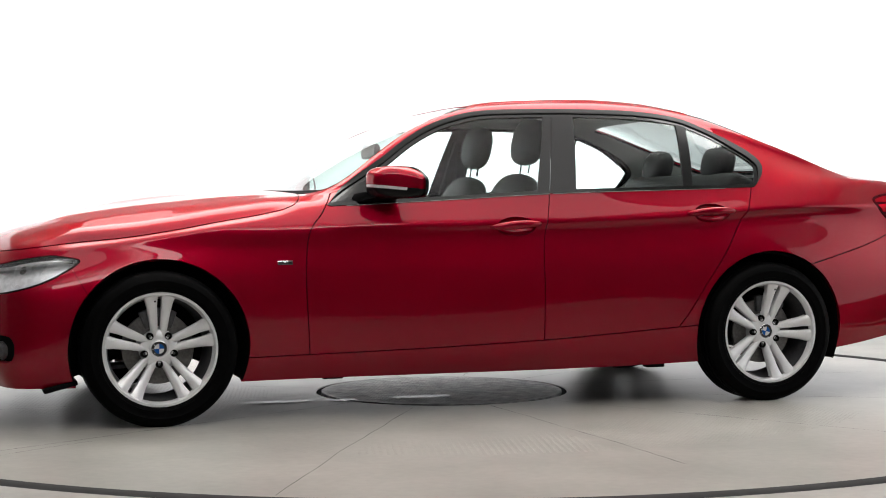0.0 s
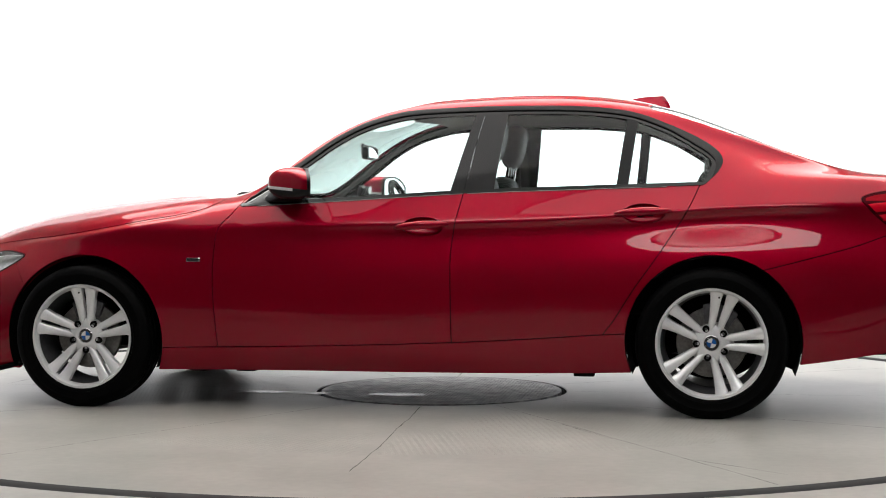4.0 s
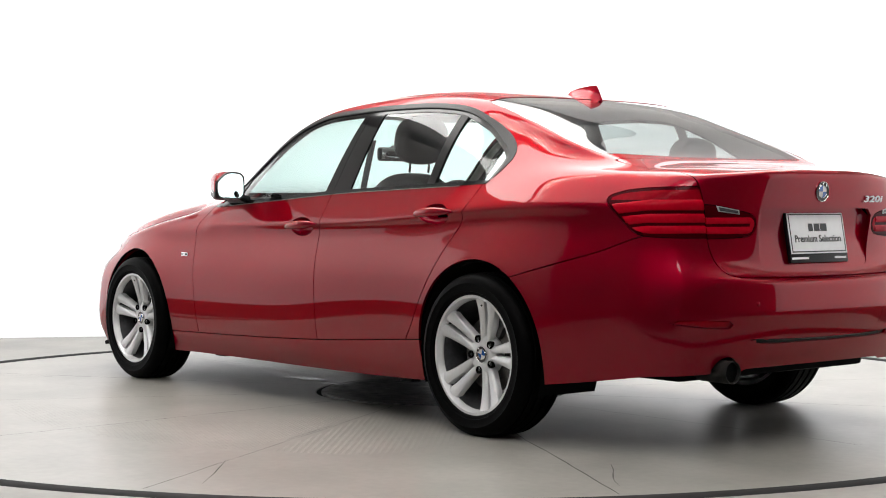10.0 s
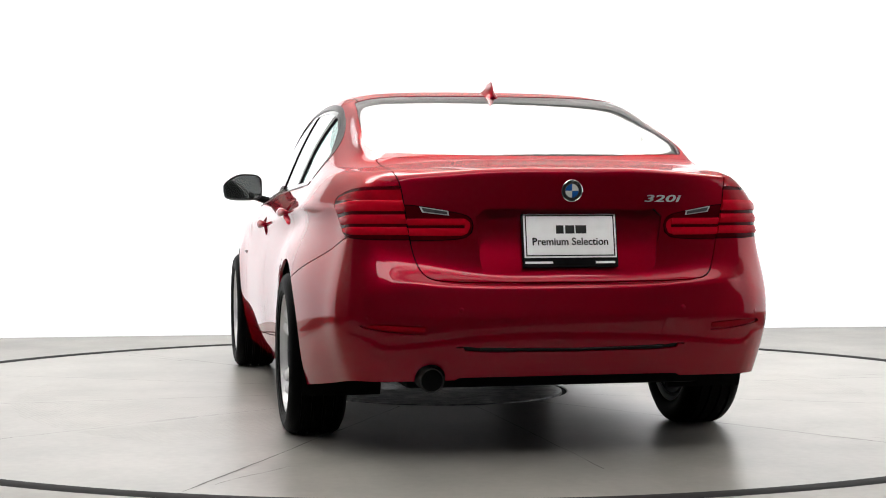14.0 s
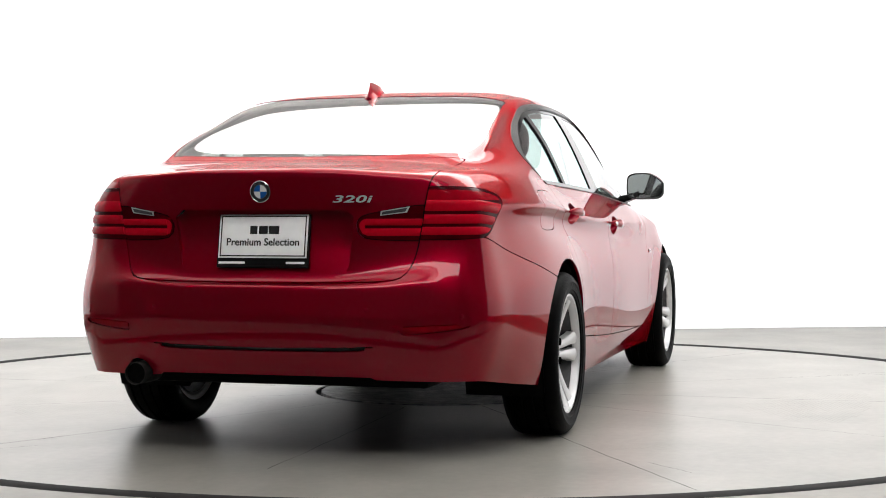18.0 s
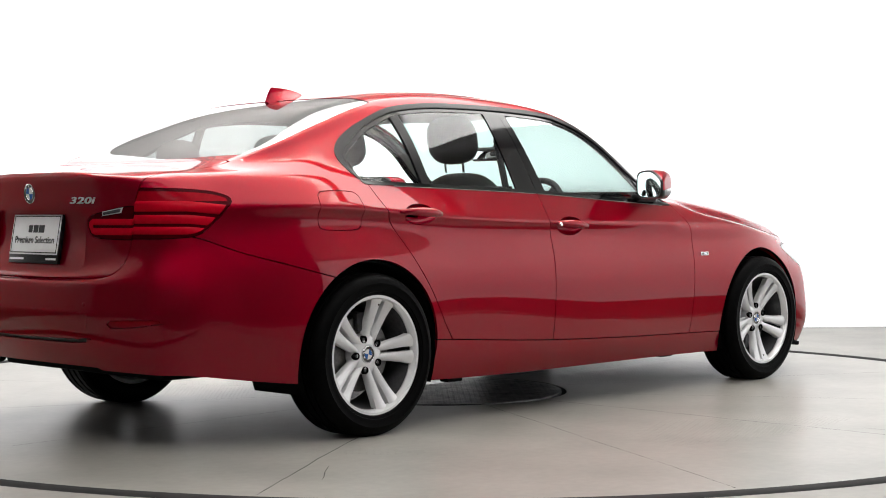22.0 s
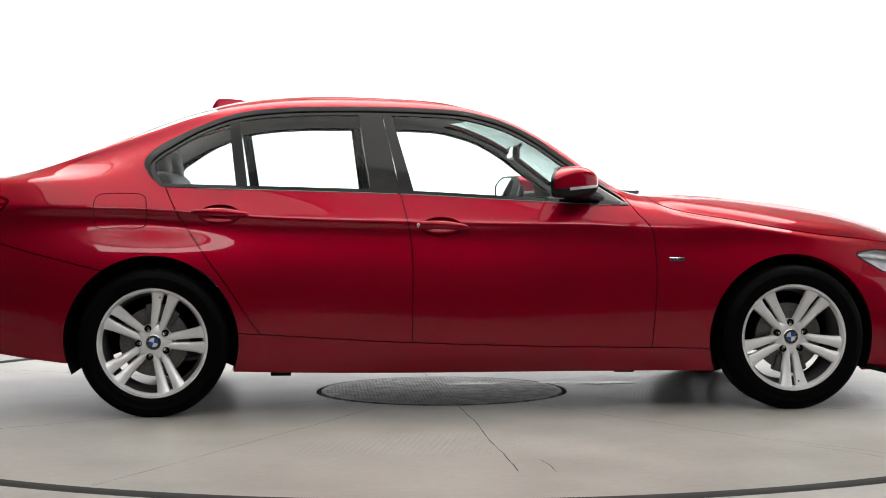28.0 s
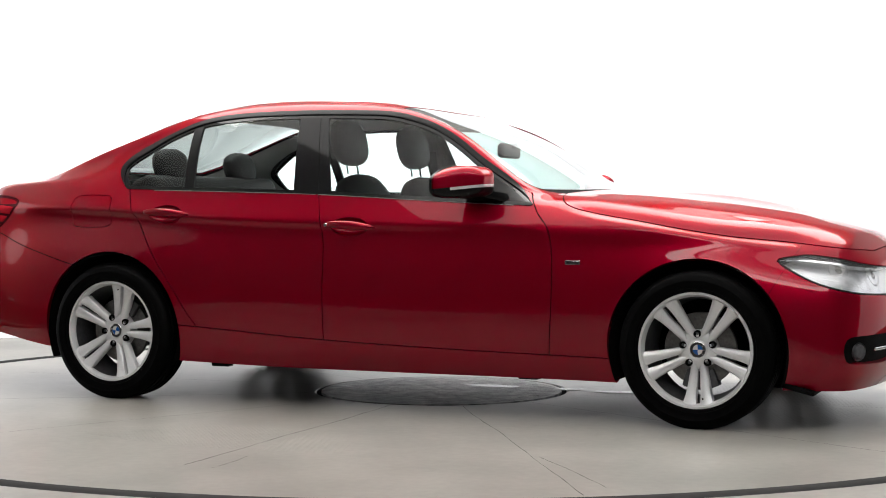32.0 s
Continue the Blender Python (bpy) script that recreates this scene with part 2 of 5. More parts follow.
    cl = part("ceiling", box_bm((14, 16, 0.15), (0.2, -2.2, 4.5)), CEILING_WHITE, smooth=False)
    tagged(cl, "white studio ceiling", "ceiling", kind="structure")
    # unseen dark sheets on the camera's side and along the flanks, added to darken reflections
    for name, x0, x1, y0, y1 in (("dark_sheet_south", -5.2, 5.6, -9.4, -3.12), ("dark_sheet_west", -4.75, -3.08, -3.115, 1.9), ("dark_sheet_east", 3.08, 5.25, -3.115, 1.9)):
        mt = part(name, box_bm((x1 - x0, y1 - y0, .008), ((x0 + x1) / 2, (y0 + y1) / 2, .004), .002), DARK_SHEET, smooth=False)
        tagged(mt, "unseen dark sheet added to darken the car's reflections", "floor", kind="structure")
    # a broad diffuser panel over the turntable, a bright softbox across it and another nearer the camera
    for mat, z, drop, (x, y, lx, ly) in ((PANEL_CLOTH, 3.95, 0.49, CEILING_PANEL), (SOFTBOX, 3.66, 0.20, SOFTBOXES[0]), (SOFTBOX, 3.66, 0.78, SOFTBOXES[1])):
        box = new("ceiling_light")
        box.location = (x, y, z)
        tagged(box, "broad dim overhead diffuser panel" if mat is PANEL_CLOTH else "long bright overhead softbox in a grey frame", "studio light", group="lights over the turntable")
        part("diffuser", box_bm((lx, ly, 0.03)), mat, box, smooth=False)
        for sx, sy, cx, cy in ((lx + .12, 0.06, 0, ly / 2 + .03), (lx + .12, 0.06, 0, -ly / 2 - .03), (0.06, ly, lx / 2 + .03, 0), (0.06, ly, -lx / 2 - .03, 0)):
            part("frame", box_bm((sx, sy, 0.10), (cx, cy, 0.065), 0.006), TRIM_METAL, box)
        for cx, cy in ((lx / 2, ly / 2), (lx / 2, -ly / 2), (-lx / 2, ly / 2), (-lx / 2, -ly / 2)):
            part("hanger", tube_bm([(cx, cy, 0.1), (cx, cy, drop)], 0.008), TRIM_METAL, box)


def spline2(points, steps):
    """A smooth open line through points (Catmull-Rom)."""
    p = np.array(points, float)
    q = np.vstack([2 * p[0] - p[1], p, 2 * p[-1] - p[-2]])
    out = []
    for i in range(1, len(q) - 2):
        for k in range(steps):
            t = k / steps
            out.append(0.5 * (2 * q[i] + (q[i + 1] - q[i - 1]) * t + (2 * q[i - 1] - 5 * q[i] + 4 * q[i + 1] - q[i + 2]) * t * t + (3 * q[i] - q[i - 1] - 3 * q[i + 1] + q[i + 2]) * t ** 3))
    out.append(p[-1])
    return [tuple(v) for v in out]


def turntable():
    t = new("turntable")
    tagged(t, "round grey concrete car turntable with worn seams", "turntable")
    n = 160
    prof = [(0.615, -0.004), (0.62, 0.0), (TURN_R - 0.004, 0.0), (TURN_R, -0.004), (TURN_R, -0.05)]
    part("deck", lathe_bm(prof, n), CONCRETE, t)
    part("rim_strip", lathe_bm([(TURN_R + 0.0005, 0.0), (TURN_R + 0.012, 0.004), (TURN_R + 0.079, 0.004), (TURN_R + 0.091, -0.001), (TURN_R + 0.091, -0.03), (TURN_R + 0.0005, -0.03)], n, closed=True), SEAM, t, "dark strip in the gap round the deck")
    cp = part("centre_plate", lathe_bm([(0.0, 0.002), (0.59, 0.002), (0.592, -0.02)], 96), PLATE_STEEL, t, "round worn steel centre plate")
    part("plate_gap", lathe_bm([(0.59, -0.01), (0.62, -0.01)], 96), SEAM, cp)
    # radial construction joints, hair-thin and uneven
    rnd = random.Random(4)
    for k in range(12):
        ang = radians(30 * k + 2.0)
        r0, r1 = (.66, TURN_R - .03) if k % 3 else (.66, TURN_R - .5)
        left, right = [], []
        off = 0.0
        n = 26
        for i in range(n):
            r = r0 + (r1 - r0) * i / (n - 1)
            off += rnd.uniform(-.004, .004)
            w = rnd.uniform(.0006, .0020) * (1.3 if k % 2 else .9)
            c, s = math.cos(ang), math.sin(ang)
            left.append((r * c - (off - w) * s, r * s + (off - w) * c, .0012))
            right.append((r * c - (off + w) * s, r * s + (off + w) * c, .0012))
        faces = [(i, i + 1, n + i + 1, n + i) for i in range(n - 1)]
        link_mesh("joint", left + right, faces, JOINT, t, "thin grey joint in the concrete", smooth=False)
    # short wandering cracks
    for x, y, ang, length in ((-.70, 1.13, 121, .5), (-1.22, 1.96, 139, .5), (-1.94, -1.31, 222, .28), (1.15, -1.80, 310, .7), (.17, -2.18, 277, .3), (-2.15, .97, 136, .45), (1.8, 1.2, 30, .6), (2.2, -.4, 75, .5)):
        left, right = [], []
        p, a = Vector((x, y, 0)), radians(ang)
        n = 14
        for i in range(n):
            w = .0022 * (1 - abs(i / (n - 1) - .4)) * rnd.uniform(.4, 1)
            nv = Vector((-math.sin(a), math.cos(a), 0))
            left.append((p.x + nv.x * w, p.y + nv.y * w, .0014))
            right.append((p.x - nv.x * w, p.y - nv.y * w, .0014))
            a += rnd.uniform(-.28, .28) * .22
            p = p + Vector((math.cos(a), math.sin(a), 0)) * length / n
        link_mesh("crack", left + right, [(i, i + 1, n + i + 1, n + i) for i in range(n - 1)], SEAM, t, "fine crack in the concrete", smooth=False)
    # worn white paint dashes across the middle
    for x0, x1, y, w in ((.04, .32, .24, .060), (.50, .64, .25, .045), (.71, 1.02, .22, .050)):
        n = 16
        up, dn = [], []
        for i in range(n):
            f = i / (n - 1)
            ww = w * (.25 + .75 * math.sin(math.pi * min(1, max(0, f))) ** .5) * rnd.uniform(.7, 1.15)
            x = x0 + (x1 - x0) * f
            up.append((x, y + ww, .0034)), dn.append((x, y - ww * rnd.uniform(.7, 1.1), .0034))
        link_mesh("paint_dash", up + dn, [(i, i + 1, n + i + 1, n + i) for i in range(n - 1)], WORN_WHITE, t, "worn white paint dash", smooth=False)
    # worn anti-slip stamping: rows of low studs, in patches
    verts, faces = [], []

    def stud(x, y, ang, lx, ly, h, z0):
        c, s = math.cos(ang), math.sin(ang)
        k = len(verts)
        for dx, dy, dz in ((-1, -1, 0), (1, -1, 0), (1, 1, 0), (-1, 1, 0), (-.6, -.6, 1), (.6, -.6, 1), (.6, .6, 1), (-.6, .6, 1)):
            verts.append((x + c * dx * lx - s * dy * ly, y + s * dx * lx + c * dy * ly, z0 + dz * h))
        for q in ((4, 5, 6, 7), (0, 1, 5, 4), (1, 2, 6, 5), (2, 3, 7, 6), (3, 0, 4, 7)):
            faces.append(tuple(k + i for i in q))
    for sector in range(12):
        mid = radians(30 * sector + 17)
        for i in range(80):
            for j in range(-30, 31):
                u, v = .70 + i * .019, j * .026
                x, y = u * math.cos(mid) - v * math.sin(mid), u * math.sin(mid) + v * math.cos(mid)
                r, a = math.hypot(x, y), math.atan2(y, x)
                off = (a - mid + math.pi) % (2 * math.pi) - math.pi
                if abs(off) > radians(13.6) or not .68 < r < 2.05:
                    continue
                worn = noise.noise(Vector((x * .6 + 3.1, y * .6 - 1.7, .4))) + .10 * (r < 1.2)
                if worn < -.05:
                    continue
                grow = min(1, .15 + (worn + .05) / .16)
                stud(x, y, mid, .0052 * (.6 + .4 * grow), .0080 * (.6 + .4 * grow), .0006 * grow, -.0001)
    st = link_mesh("stamping", verts, faces, CONCRETE, t, "worn anti-slip studs in the concrete", smooth=False)
    tagged(st, kind="stuff")
    verts, faces = [], []
    for i in range(-32, 33):
        for j in range(-32, 33):
            x, y = i * .018, j * .018
            if math.hypot(x, y) < .565:
                stud(x, y, math.pi / 4 if (i + j) % 2 else -math.pi / 4, .0070, .0024, .0007, .0019)
    tr = link_mesh("tread", verts, faces, PLATE_STEEL, cp, "raised tread of the steel plate", smooth=False)
    tagged(tr, kind="stuff")
    return t


studio()
TURNTABLE = turntable()


# ---- the car: body surface ----
# Car space: x forward, y to its left, z up, wheel centres at x = +-1.405.
CAR = new("car")
tagged(CAR, "red metallic four-door saloon car standing on a turntable", "car")
STATIONS = (-2.20, -2.08, -1.92, -1.72, -1.55, -1.40, -1.25, -1.08, -0.88, -0.62, -0.35, -0.10, 0.10, 0.28, 0.44, 0.58, 0.70, 0.84, 1.02, 1.22, 1.405, 1.58, 1.76, 1.95)


def curve(keys, xs):
    """Smooth cubic through (x, value) keys, with flat-limited slopes."""
    k = np.array(sorted(keys), float)
    x, v = k[:, 0], k[:, 1]
    h = np.diff(x)
    d = np.diff(v) / h
    m = np.empty_like(v)
    m[1:-1] = (d[:-1] * h[1:] + d[1:] * h[:-1]) / (h[:-1] + h[1:])
    m[0], m[-1] = d[0], d[-1]
    xs = np.asarray(xs, float)
    i = np.clip(np.searchsorted(x, xs) - 1, 0, len(h) - 1)
    t = np.clip((xs - x[i]) / h[i], 0, 1)
    return ((2 * t ** 3 - 3 * t ** 2 + 1) * v[i] + (t ** 3 - 2 * t ** 2 + t) * h[i] * m[i]
            + (-2 * t ** 3 + 3 * t ** 2) * v[i + 1] + (t ** 3 - t ** 2) * h[i] * m[i + 1])


def rail(ys, zs):
    xs = np.array(STATIONS)
    return np.stack([xs, curve(ys, xs), curve(zs, xs)], 1)


def body_rails():
    r = []
    # sill underside
    r.append(rail([(-2.2, .745), (-1.8, .855), (-1.0, .835), (1.0, .835), (1.5, .86), (1.95, .78)],
                  [(-2.2, .288), (-1.8, .235), (-1.4, .20), (-1.0, .185), (1.0, .170), (1.5, .165), (1.95, .165)]))
    # sill outer face
    r.append(rail([(-2.2, .775), (-1.8, .880), (-1.4, .900), (-1.0, .872), (0.0, .872), (1.0, .872), (1.45, .890), (1.95, .828)],
                  [(-2.2, .375), (-1.8, .34), (-1.4, .32), (-1.0, .30), (1.0, .285), (1.95, .28)]))
    # lower door bulge
    r.append(rail([(-2.2, .803), (-1.8, .888), (-1.4, .912), (-1.0, .893), (0.0, .890), (0.9, .890), (1.405, .910), (1.7, .886), (1.95, .824)],
                  [(-2.2, .50), (-1.4, .48), (1.0, .45), (1.95, .42)]))
    # mid door
    r.append(rail([(-2.2, .790), (-1.8, .878), (-1.4, .901), (-1.0, .890), (0.0, .887), (0.9, .888), (1.405, .897), (1.7, .868), (1.95, .804)],
                  [(-2.2, .640), (-1.8, .675), (-1.4, .692), (-1.0, .66), (0.0, .63), (1.0, .62), (1.4, .62), (1.95, .545)]))
    # hollow under the shoulder crease
    r.append(rail([(-2.2, .758), (-1.8, .832), (-1.4, .845), (-1.0, .858), (0.0, .866), (0.9, .873), (1.405, .862), (1.7, .818), (1.95, .760)],
                  [(-2.2, .775), (-1.8, .828), (-1.4, .826), (-1.0, .795), (0.0, .762), (0.9, .740), (1.3, .735), (1.6, .700), (1.95, .622)]))
    # shoulder crease
    r.append(rail([(-2.2, .744), (-1.8, .850), (-1.4, .870), (-1.0, .874), (0.0, .874), (0.7, .872), (1.405, .838), (1.7, .770), (1.95, .705)],
                  [(-2.2, .905), (-1.8, .903), (-1.4, .888), (-1.0, .860), (-0.3, .832), (0.3, .822), (0.7, .818), (1.1, .815), (1.405, .795), (1.7, .745), (1.95, .672)]))
    # belt line, running on into haunch and wing top
    r.append(rail([(-2.2, .675), (-2.0, .728), (-1.8, .765), (-1.55, .790), (-1.25, .803), (-0.8, .815), (0.0, .825), (0.6, .825), (0.9, .800), (1.405, .762), (1.7, .705), (1.95, .655)],
                  [(-2.2, .998), (-1.9, 1.010), (-1.6, 1.012), (-1.3, .992), (-0.83, .977), (-0.337, .960), (0.17, .932), (0.6, .907), (0.9, .893), (1.22, .868), (1.5, .830), (1.7, .800), (1.95, .735)]))
    # half way up the side glass, running on into the deck and bonnet edges
    r.append(rail([(-2.2, .610), (-2.0, .672), (-1.8, .700), (-1.6, .708), (-1.4, .710), (-1.2, .722), (-0.6, .735), (0.0, .738), (0.3, .752), (0.5, .765), (0.7, .758), (0.95, .700), (1.405, .660), (1.7, .605), (1.95, .560)],
                  [(-2.2, 1.026), (-2.0, 1.035), (-1.8, 1.052), (-1.6, 1.085), (-1.4, 1.125), (-1.2, 1.155), (-0.85, 1.170), (-0.3, 1.165), (0.0, 1.140), (0.3, 1.075), (0.5, .995), (0.7, .936), (0.95, .930), (1.22, .906), (1.5, .870), (1.7, .842), (1.95, .775)]))
    # roof gutter
    r.append(rail([(-2.2, .545), (-2.0, .600), (-1.8, .645), (-1.6, .642), (-1.4, .634), (-1.2, .622), (-0.6, .632), (0.0, .632), (0.2, .655), (0.42, .700), (0.6, .720), (0.75, .690), (0.95, .600), (1.405, .530), (1.95, .450)],
                  [(-2.2, 1.034), (-2.0, 1.052), (-1.85, 1.080), (-1.7, 1.120), (-1.55, 1.165), (-1.34, 1.222), (-1.21, 1.268), (-1.055, 1.319), (-0.85, 1.345), (-0.6, 1.351), (-0.34, 1.349), (-0.087, 1.337), (0.04, 1.314), (0.164, 1.273), (0.29, 1.205), (0.415, 1.115), (0.53, 1.035), (0.62, .975), (0.75, .951), (0.95, .949), (1.22, .931), (1.5, .896), (1.7, .866), (1.95, .802)]))
    # roof edge beside the screens
    r.append(rail([(-2.2, .420), (-2.0, .490), (-1.8, .592), (-1.6, .592), (-1.4, .582), (-1.2, .566), (-0.6, .560), (0.0, .565), (0.2, .595), (0.42, .645), (0.6, .665), (0.75, .610), (0.95, .420), (1.95, .300)],
                  [(-2.2, 1.041), (-2.0, 1.059), (-1.85, 1.100), (-1.7, 1.152), (-1.55, 1.210), (-1.34, 1.285), (-1.21, 1.328), (-1.055, 1.356), (-0.85, 1.382), (-0.6, 1.390), (-0.34, 1.382), (-0.087, 1.358), (0.04, 1.328), (0.164, 1.286), (0.29, 1.226), (0.415, 1.145), (0.53, 1.062), (0.62, 1.000), (0.75, .960), (0.95, .962), (1.22, .950), (1.5, .917), (1.7, .882), (1.95, .816)]))
    r.append(rail([(-2.2, .230), (-1.8, .300), (0.6, .340), (0.95, .220), (1.95, .160)],
                  [(-2.2, 1.044), (-2.0, 1.066), (-1.85, 1.100), (-1.7, 1.160), (-1.55, 1.225), (-1.34, 1.308), (-1.21, 1.350), (-1.055, 1.384), (-0.85, 1.407), (-0.6, 1.412), (-0.34, 1.401), (-0.087, 1.380), (0.04, 1.340), (0.164, 1.298), (0.29, 1.243), (0.415, 1.180), (0.53, 1.113), (0.70, 1.020), (0.84, .978), (0.95, .972), (1.22, .963), (1.5, .931), (1.7, .890), (1.95, .815)]))
    c = r[-1].copy()
    c[:, 1] = 0
    c[:, 2] += np.array([.002 + .007 * math.exp(-((x + .45) / .95) ** 4) for x in STATIONS])
    r.append(c)
    return r


def cap_points(rails, end):
    """Rows and columns that close the front or the rear."""
    k = 0 if end < 0 else -1
    rows = []
    if end < 0:
        prof_x = (-2.365, -2.408, -2.442, -2.432, -2.365, -2.380, -2.392)
        prof_z = (.300, .390, .510, .628, .668, .893, 1.032)
    else:
        prof_x = (2.085, 2.150, 2.175, 2.180, 2.165, 2.135, 2.030)
        prof_z = (.165, .270, .410, .540, .640, .712, .788)
    for i in range(7):
        a = rails[i][k]
        row = []
        for j in range(6, 12):
            f = 1 - rails[j][k][1] / rails[6][k][1]          # 0 at the corner, 1 at the middle
            y = a[1] * (1 - f)
            # rounded plan: an ellipse from the corner to the middle
            s = 1 - (1 - f) ** 2.6
            x = a[0] + (prof_x[i] - a[0]) * s ** 0.62
            z = a[2] + (prof_z[i] - a[2]) * min(1, f * 1.6)
            row.append((x, y, z))
        row[0] = tuple(a)
        rows.append(row)
    for n, j in enumerate(range(6, 12)):                     # the top row is the lip itself
        if n:
            x, y, z = rows[6][n]
            rows[6][n] = (x, rails[j][k][1], z)
    return rows


def cage():
    """The whole body as one closed-sided net of quads: (points with a rail number and an end mark, faces)."""
    rails = body_rails()
    pts, index = [], {}

    def add(key, p, s, cap):
        index[key] = len(pts)
        pts.append((*p, s, cap))
    ns = len(STATIONS)
    for i in range(ns):
        for j in range(-11, 12):
            q = rails[11 - abs(j)][i]
            add((i, j), (q[0], q[1] * (1 if j >= 0 else -1), q[2]), 11 - abs(j), 0.0)
    faces = []
    for i in range(ns - 1):
        for j in range(-11, 11):
            faces.append((index[i, j], index[i, j + 1], index[i + 1, j + 1], index[i + 1, j]))
    for end, st in ((-1, 0), (1, ns - 1)):
        rows = cap_points(rails, end)
        grid = {}
        for i in range(7):
            for n in range(-5, 6):
                x, y, z = rows[i][5 - abs(n)]
                if abs(n) == 5:
                    grid[i, n] = index[st, (11 - i) * (1 if n > 0 else -1)]
                else:
                    add(("cap", end, i, n), (x, y * (1 if n >= 0 else -1), z), 6.0, float(end))
                    grid[i, n] = index["cap", end, i, n]
        for i in range(6):
            for n in range(-5, 5):
                q = (grid[i, n], grid[i, n + 1], grid[i + 1, n + 1], grid[i + 1, n])
                faces.append(q[::-1] if end > 0 else q)
        # the lip: top row of the cap to the last station's top rails
        for n in range(-5, 5):
            a, b = index[st, n], index[st, n + 1]
            c, d = grid[6, n], grid[6, n + 1]
            q = [a, b, d, c] if end > 0 else [c, d, b, a]
            q = [v for m, v in enumerate(q) if v not in q[:m]]
            faces.append(tuple(q))
    # folds: the shoulder line, the boot lip and the bumper's shelf
    crease = set()
    key = lambda a, b: (min(a, b), max(a, b))
    for sgn in (1, -1):
        for i in range(ns - 1):
            if STATIONS[i + 1] < 0.75:
                crease.add(key(index[i, 6 * sgn], index[i + 1, 6 * sgn]))
        for i in range(ns - 1):
            if STATIONS[i] > 0.83:
                crease.add(key(index[i, 4 * sgn], index[i + 1, 4 * sgn]))
    for i, reach in ((6, 4), (5, 4), (3, 3), (2, 4)):
        for n in range(-reach, reach):
            crease.add(key(index["cap", -1, i, n], index["cap", -1, i, n + 1]))
    for sgn in (1, -1):
        crease.add(key(index["cap", -1, 6, 4 * sgn], index[0, 5 * sgn]))
    return np.array(pts), faces, crease


def subdivide(P, faces, crease=()):
    """One Catmull-Clark step on points with any number of columns; creased edges stay sharp. Returns points, faces and the edges' children."""
    nv = len(P)
    fc = np.array([P[list(f)].mean(0) for f in faces])
    edges, ef = {}, []
    fe = []
    for fi, f in enumerate(faces):
        row = []
        for a, b in zip(f, f[1:] + f[:1]):
            k = (a, b) if a < b else (b, a)
            e = edges.setdefault(k, len(edges))
            if e == len(ef):
                ef.append([])
            ef[e].append(fi)
            row.append(e)
        fe.append(row)
    E = np.array(list(edges.keys()))
    mid = (P[E[:, 0]] + P[E[:, 1]]) / 2
    bound = np.array([len(x) == 1 for x in ef])
    f0 = np.array([x[0] for x in ef])
    f1 = np.array([x[-1] for x in ef])
    sharp = np.zeros(len(E), bool)
    for k in crease:
        if k in edges:
            sharp[edges[k]] = True
    ep = np.where((bound | sharp)[:, None], mid, (mid * 2 + fc[f0] + fc[f1]) / 4)
    F = np.zeros_like(P)
    nf = np.zeros(nv)
    for f, c in zip(faces, fc):
        for v in f:
            F[v] += c
            nf[v] += 1
    R = np.zeros_like(P)
    ne = np.zeros(nv)
    B = np.zeros_like(P)
    nb = np.zeros(nv)
    for side in (0, 1):
        np.add.at(R, E[:, side], mid)
        np.add.at(ne, E[:, side], 1)
        np.add.at(B, E[bound][:, side], mid[bound])
        np.add.at(nb, E[bound][:, side], 1)
    n = nf[:, None]
    inner = (F / n + 2 * R / ne[:, None] + (n - 3) * P) / n
    edge = (B / np.maximum(nb, 1)[:, None] + P) / 2
    SP = np.zeros_like(P)
    ns = np.zeros(nv)
    for side in (0, 1):
        np.add.at(SP, E[sharp][:, side], P[E[sharp][:, 1 - side]])
        np.add.at(ns, E[sharp][:, side], 1)
    folded = (6 * P + SP) / 8
    vp = np.where((nb > 0)[:, None], edge, np.where((ns == 2)[:, None], folded, inner))
    kids = set()
    for e in np.nonzero(sharp)[0]:
        a, b = E[e]
        kids |= {(int(a), nv + int(e)), (int(b), nv + int(e))}
    out = np.vstack([vp, ep, fc])
    nfaces = []
    for fi, f in enumerate(faces):
        row = fe[fi]
        for k, v in enumerate(f):
            nfaces.append((v, nv + row[k], nv + len(E) + fi, nv + row[k - 1]))
    return out, nfaces, kids


def vertex_normals(P, tris):
    n = np.cross(P[tris[:, 1], :3] - P[tris[:, 0], :3], P[tris[:, 2], :3] - P[tris[:, 0], :3])
    N = np.zeros((len(P), 3))
    for k in range(3):
        np.add.at(N, tris[:, k], n)
    return N / np.maximum(np.linalg.norm(N, axis=1), 1e-12)[:, None]


HOOD_KEYS = [(.70, 1.02), (.76, .965), (.80, .925), (.86, .895), (.92, .880), (1.15, .840), (1.34, .806), (1.53, .777), (1.74, .755), (1.9, .735), (2.2, .70)]


def bonnet_lines(P):
    """Relief of the bonnet: a valley along its side joint and a raised ridge above."""
    x, y, z, s = P[:, 0], np.abs(P[:, 1]), P[:, 2], P[:, 3]
    fade = np.clip((x - .78) / .16, 0, 1) * np.clip((1.86 - x) / .12, 0, 1) * (np.abs(P[:, 4]) < .3)
    d = z - curve(HOOD_KEYS, x)
    side = np.clip((s - 4.2) / .6, 0, 1) * np.clip((8.0 - s) / .6, 0, 1)
    valley = (-.0095 * np.exp(-((d - .006) / .016) ** 2) + .0030 * np.exp(-((d + .026) / .014) ** 2) + .0035 * np.exp(-((d - .045) / .020) ** 2)) * side
    off = y - (.60 - .19 * np.clip((x - .85) / 1.05, 0, 1))
    ridge = .0075 * np.exp(-np.abs(off) / .035) * np.clip((s - 6.5) / .5, 0, 1)
    return (valley + ridge) * fade


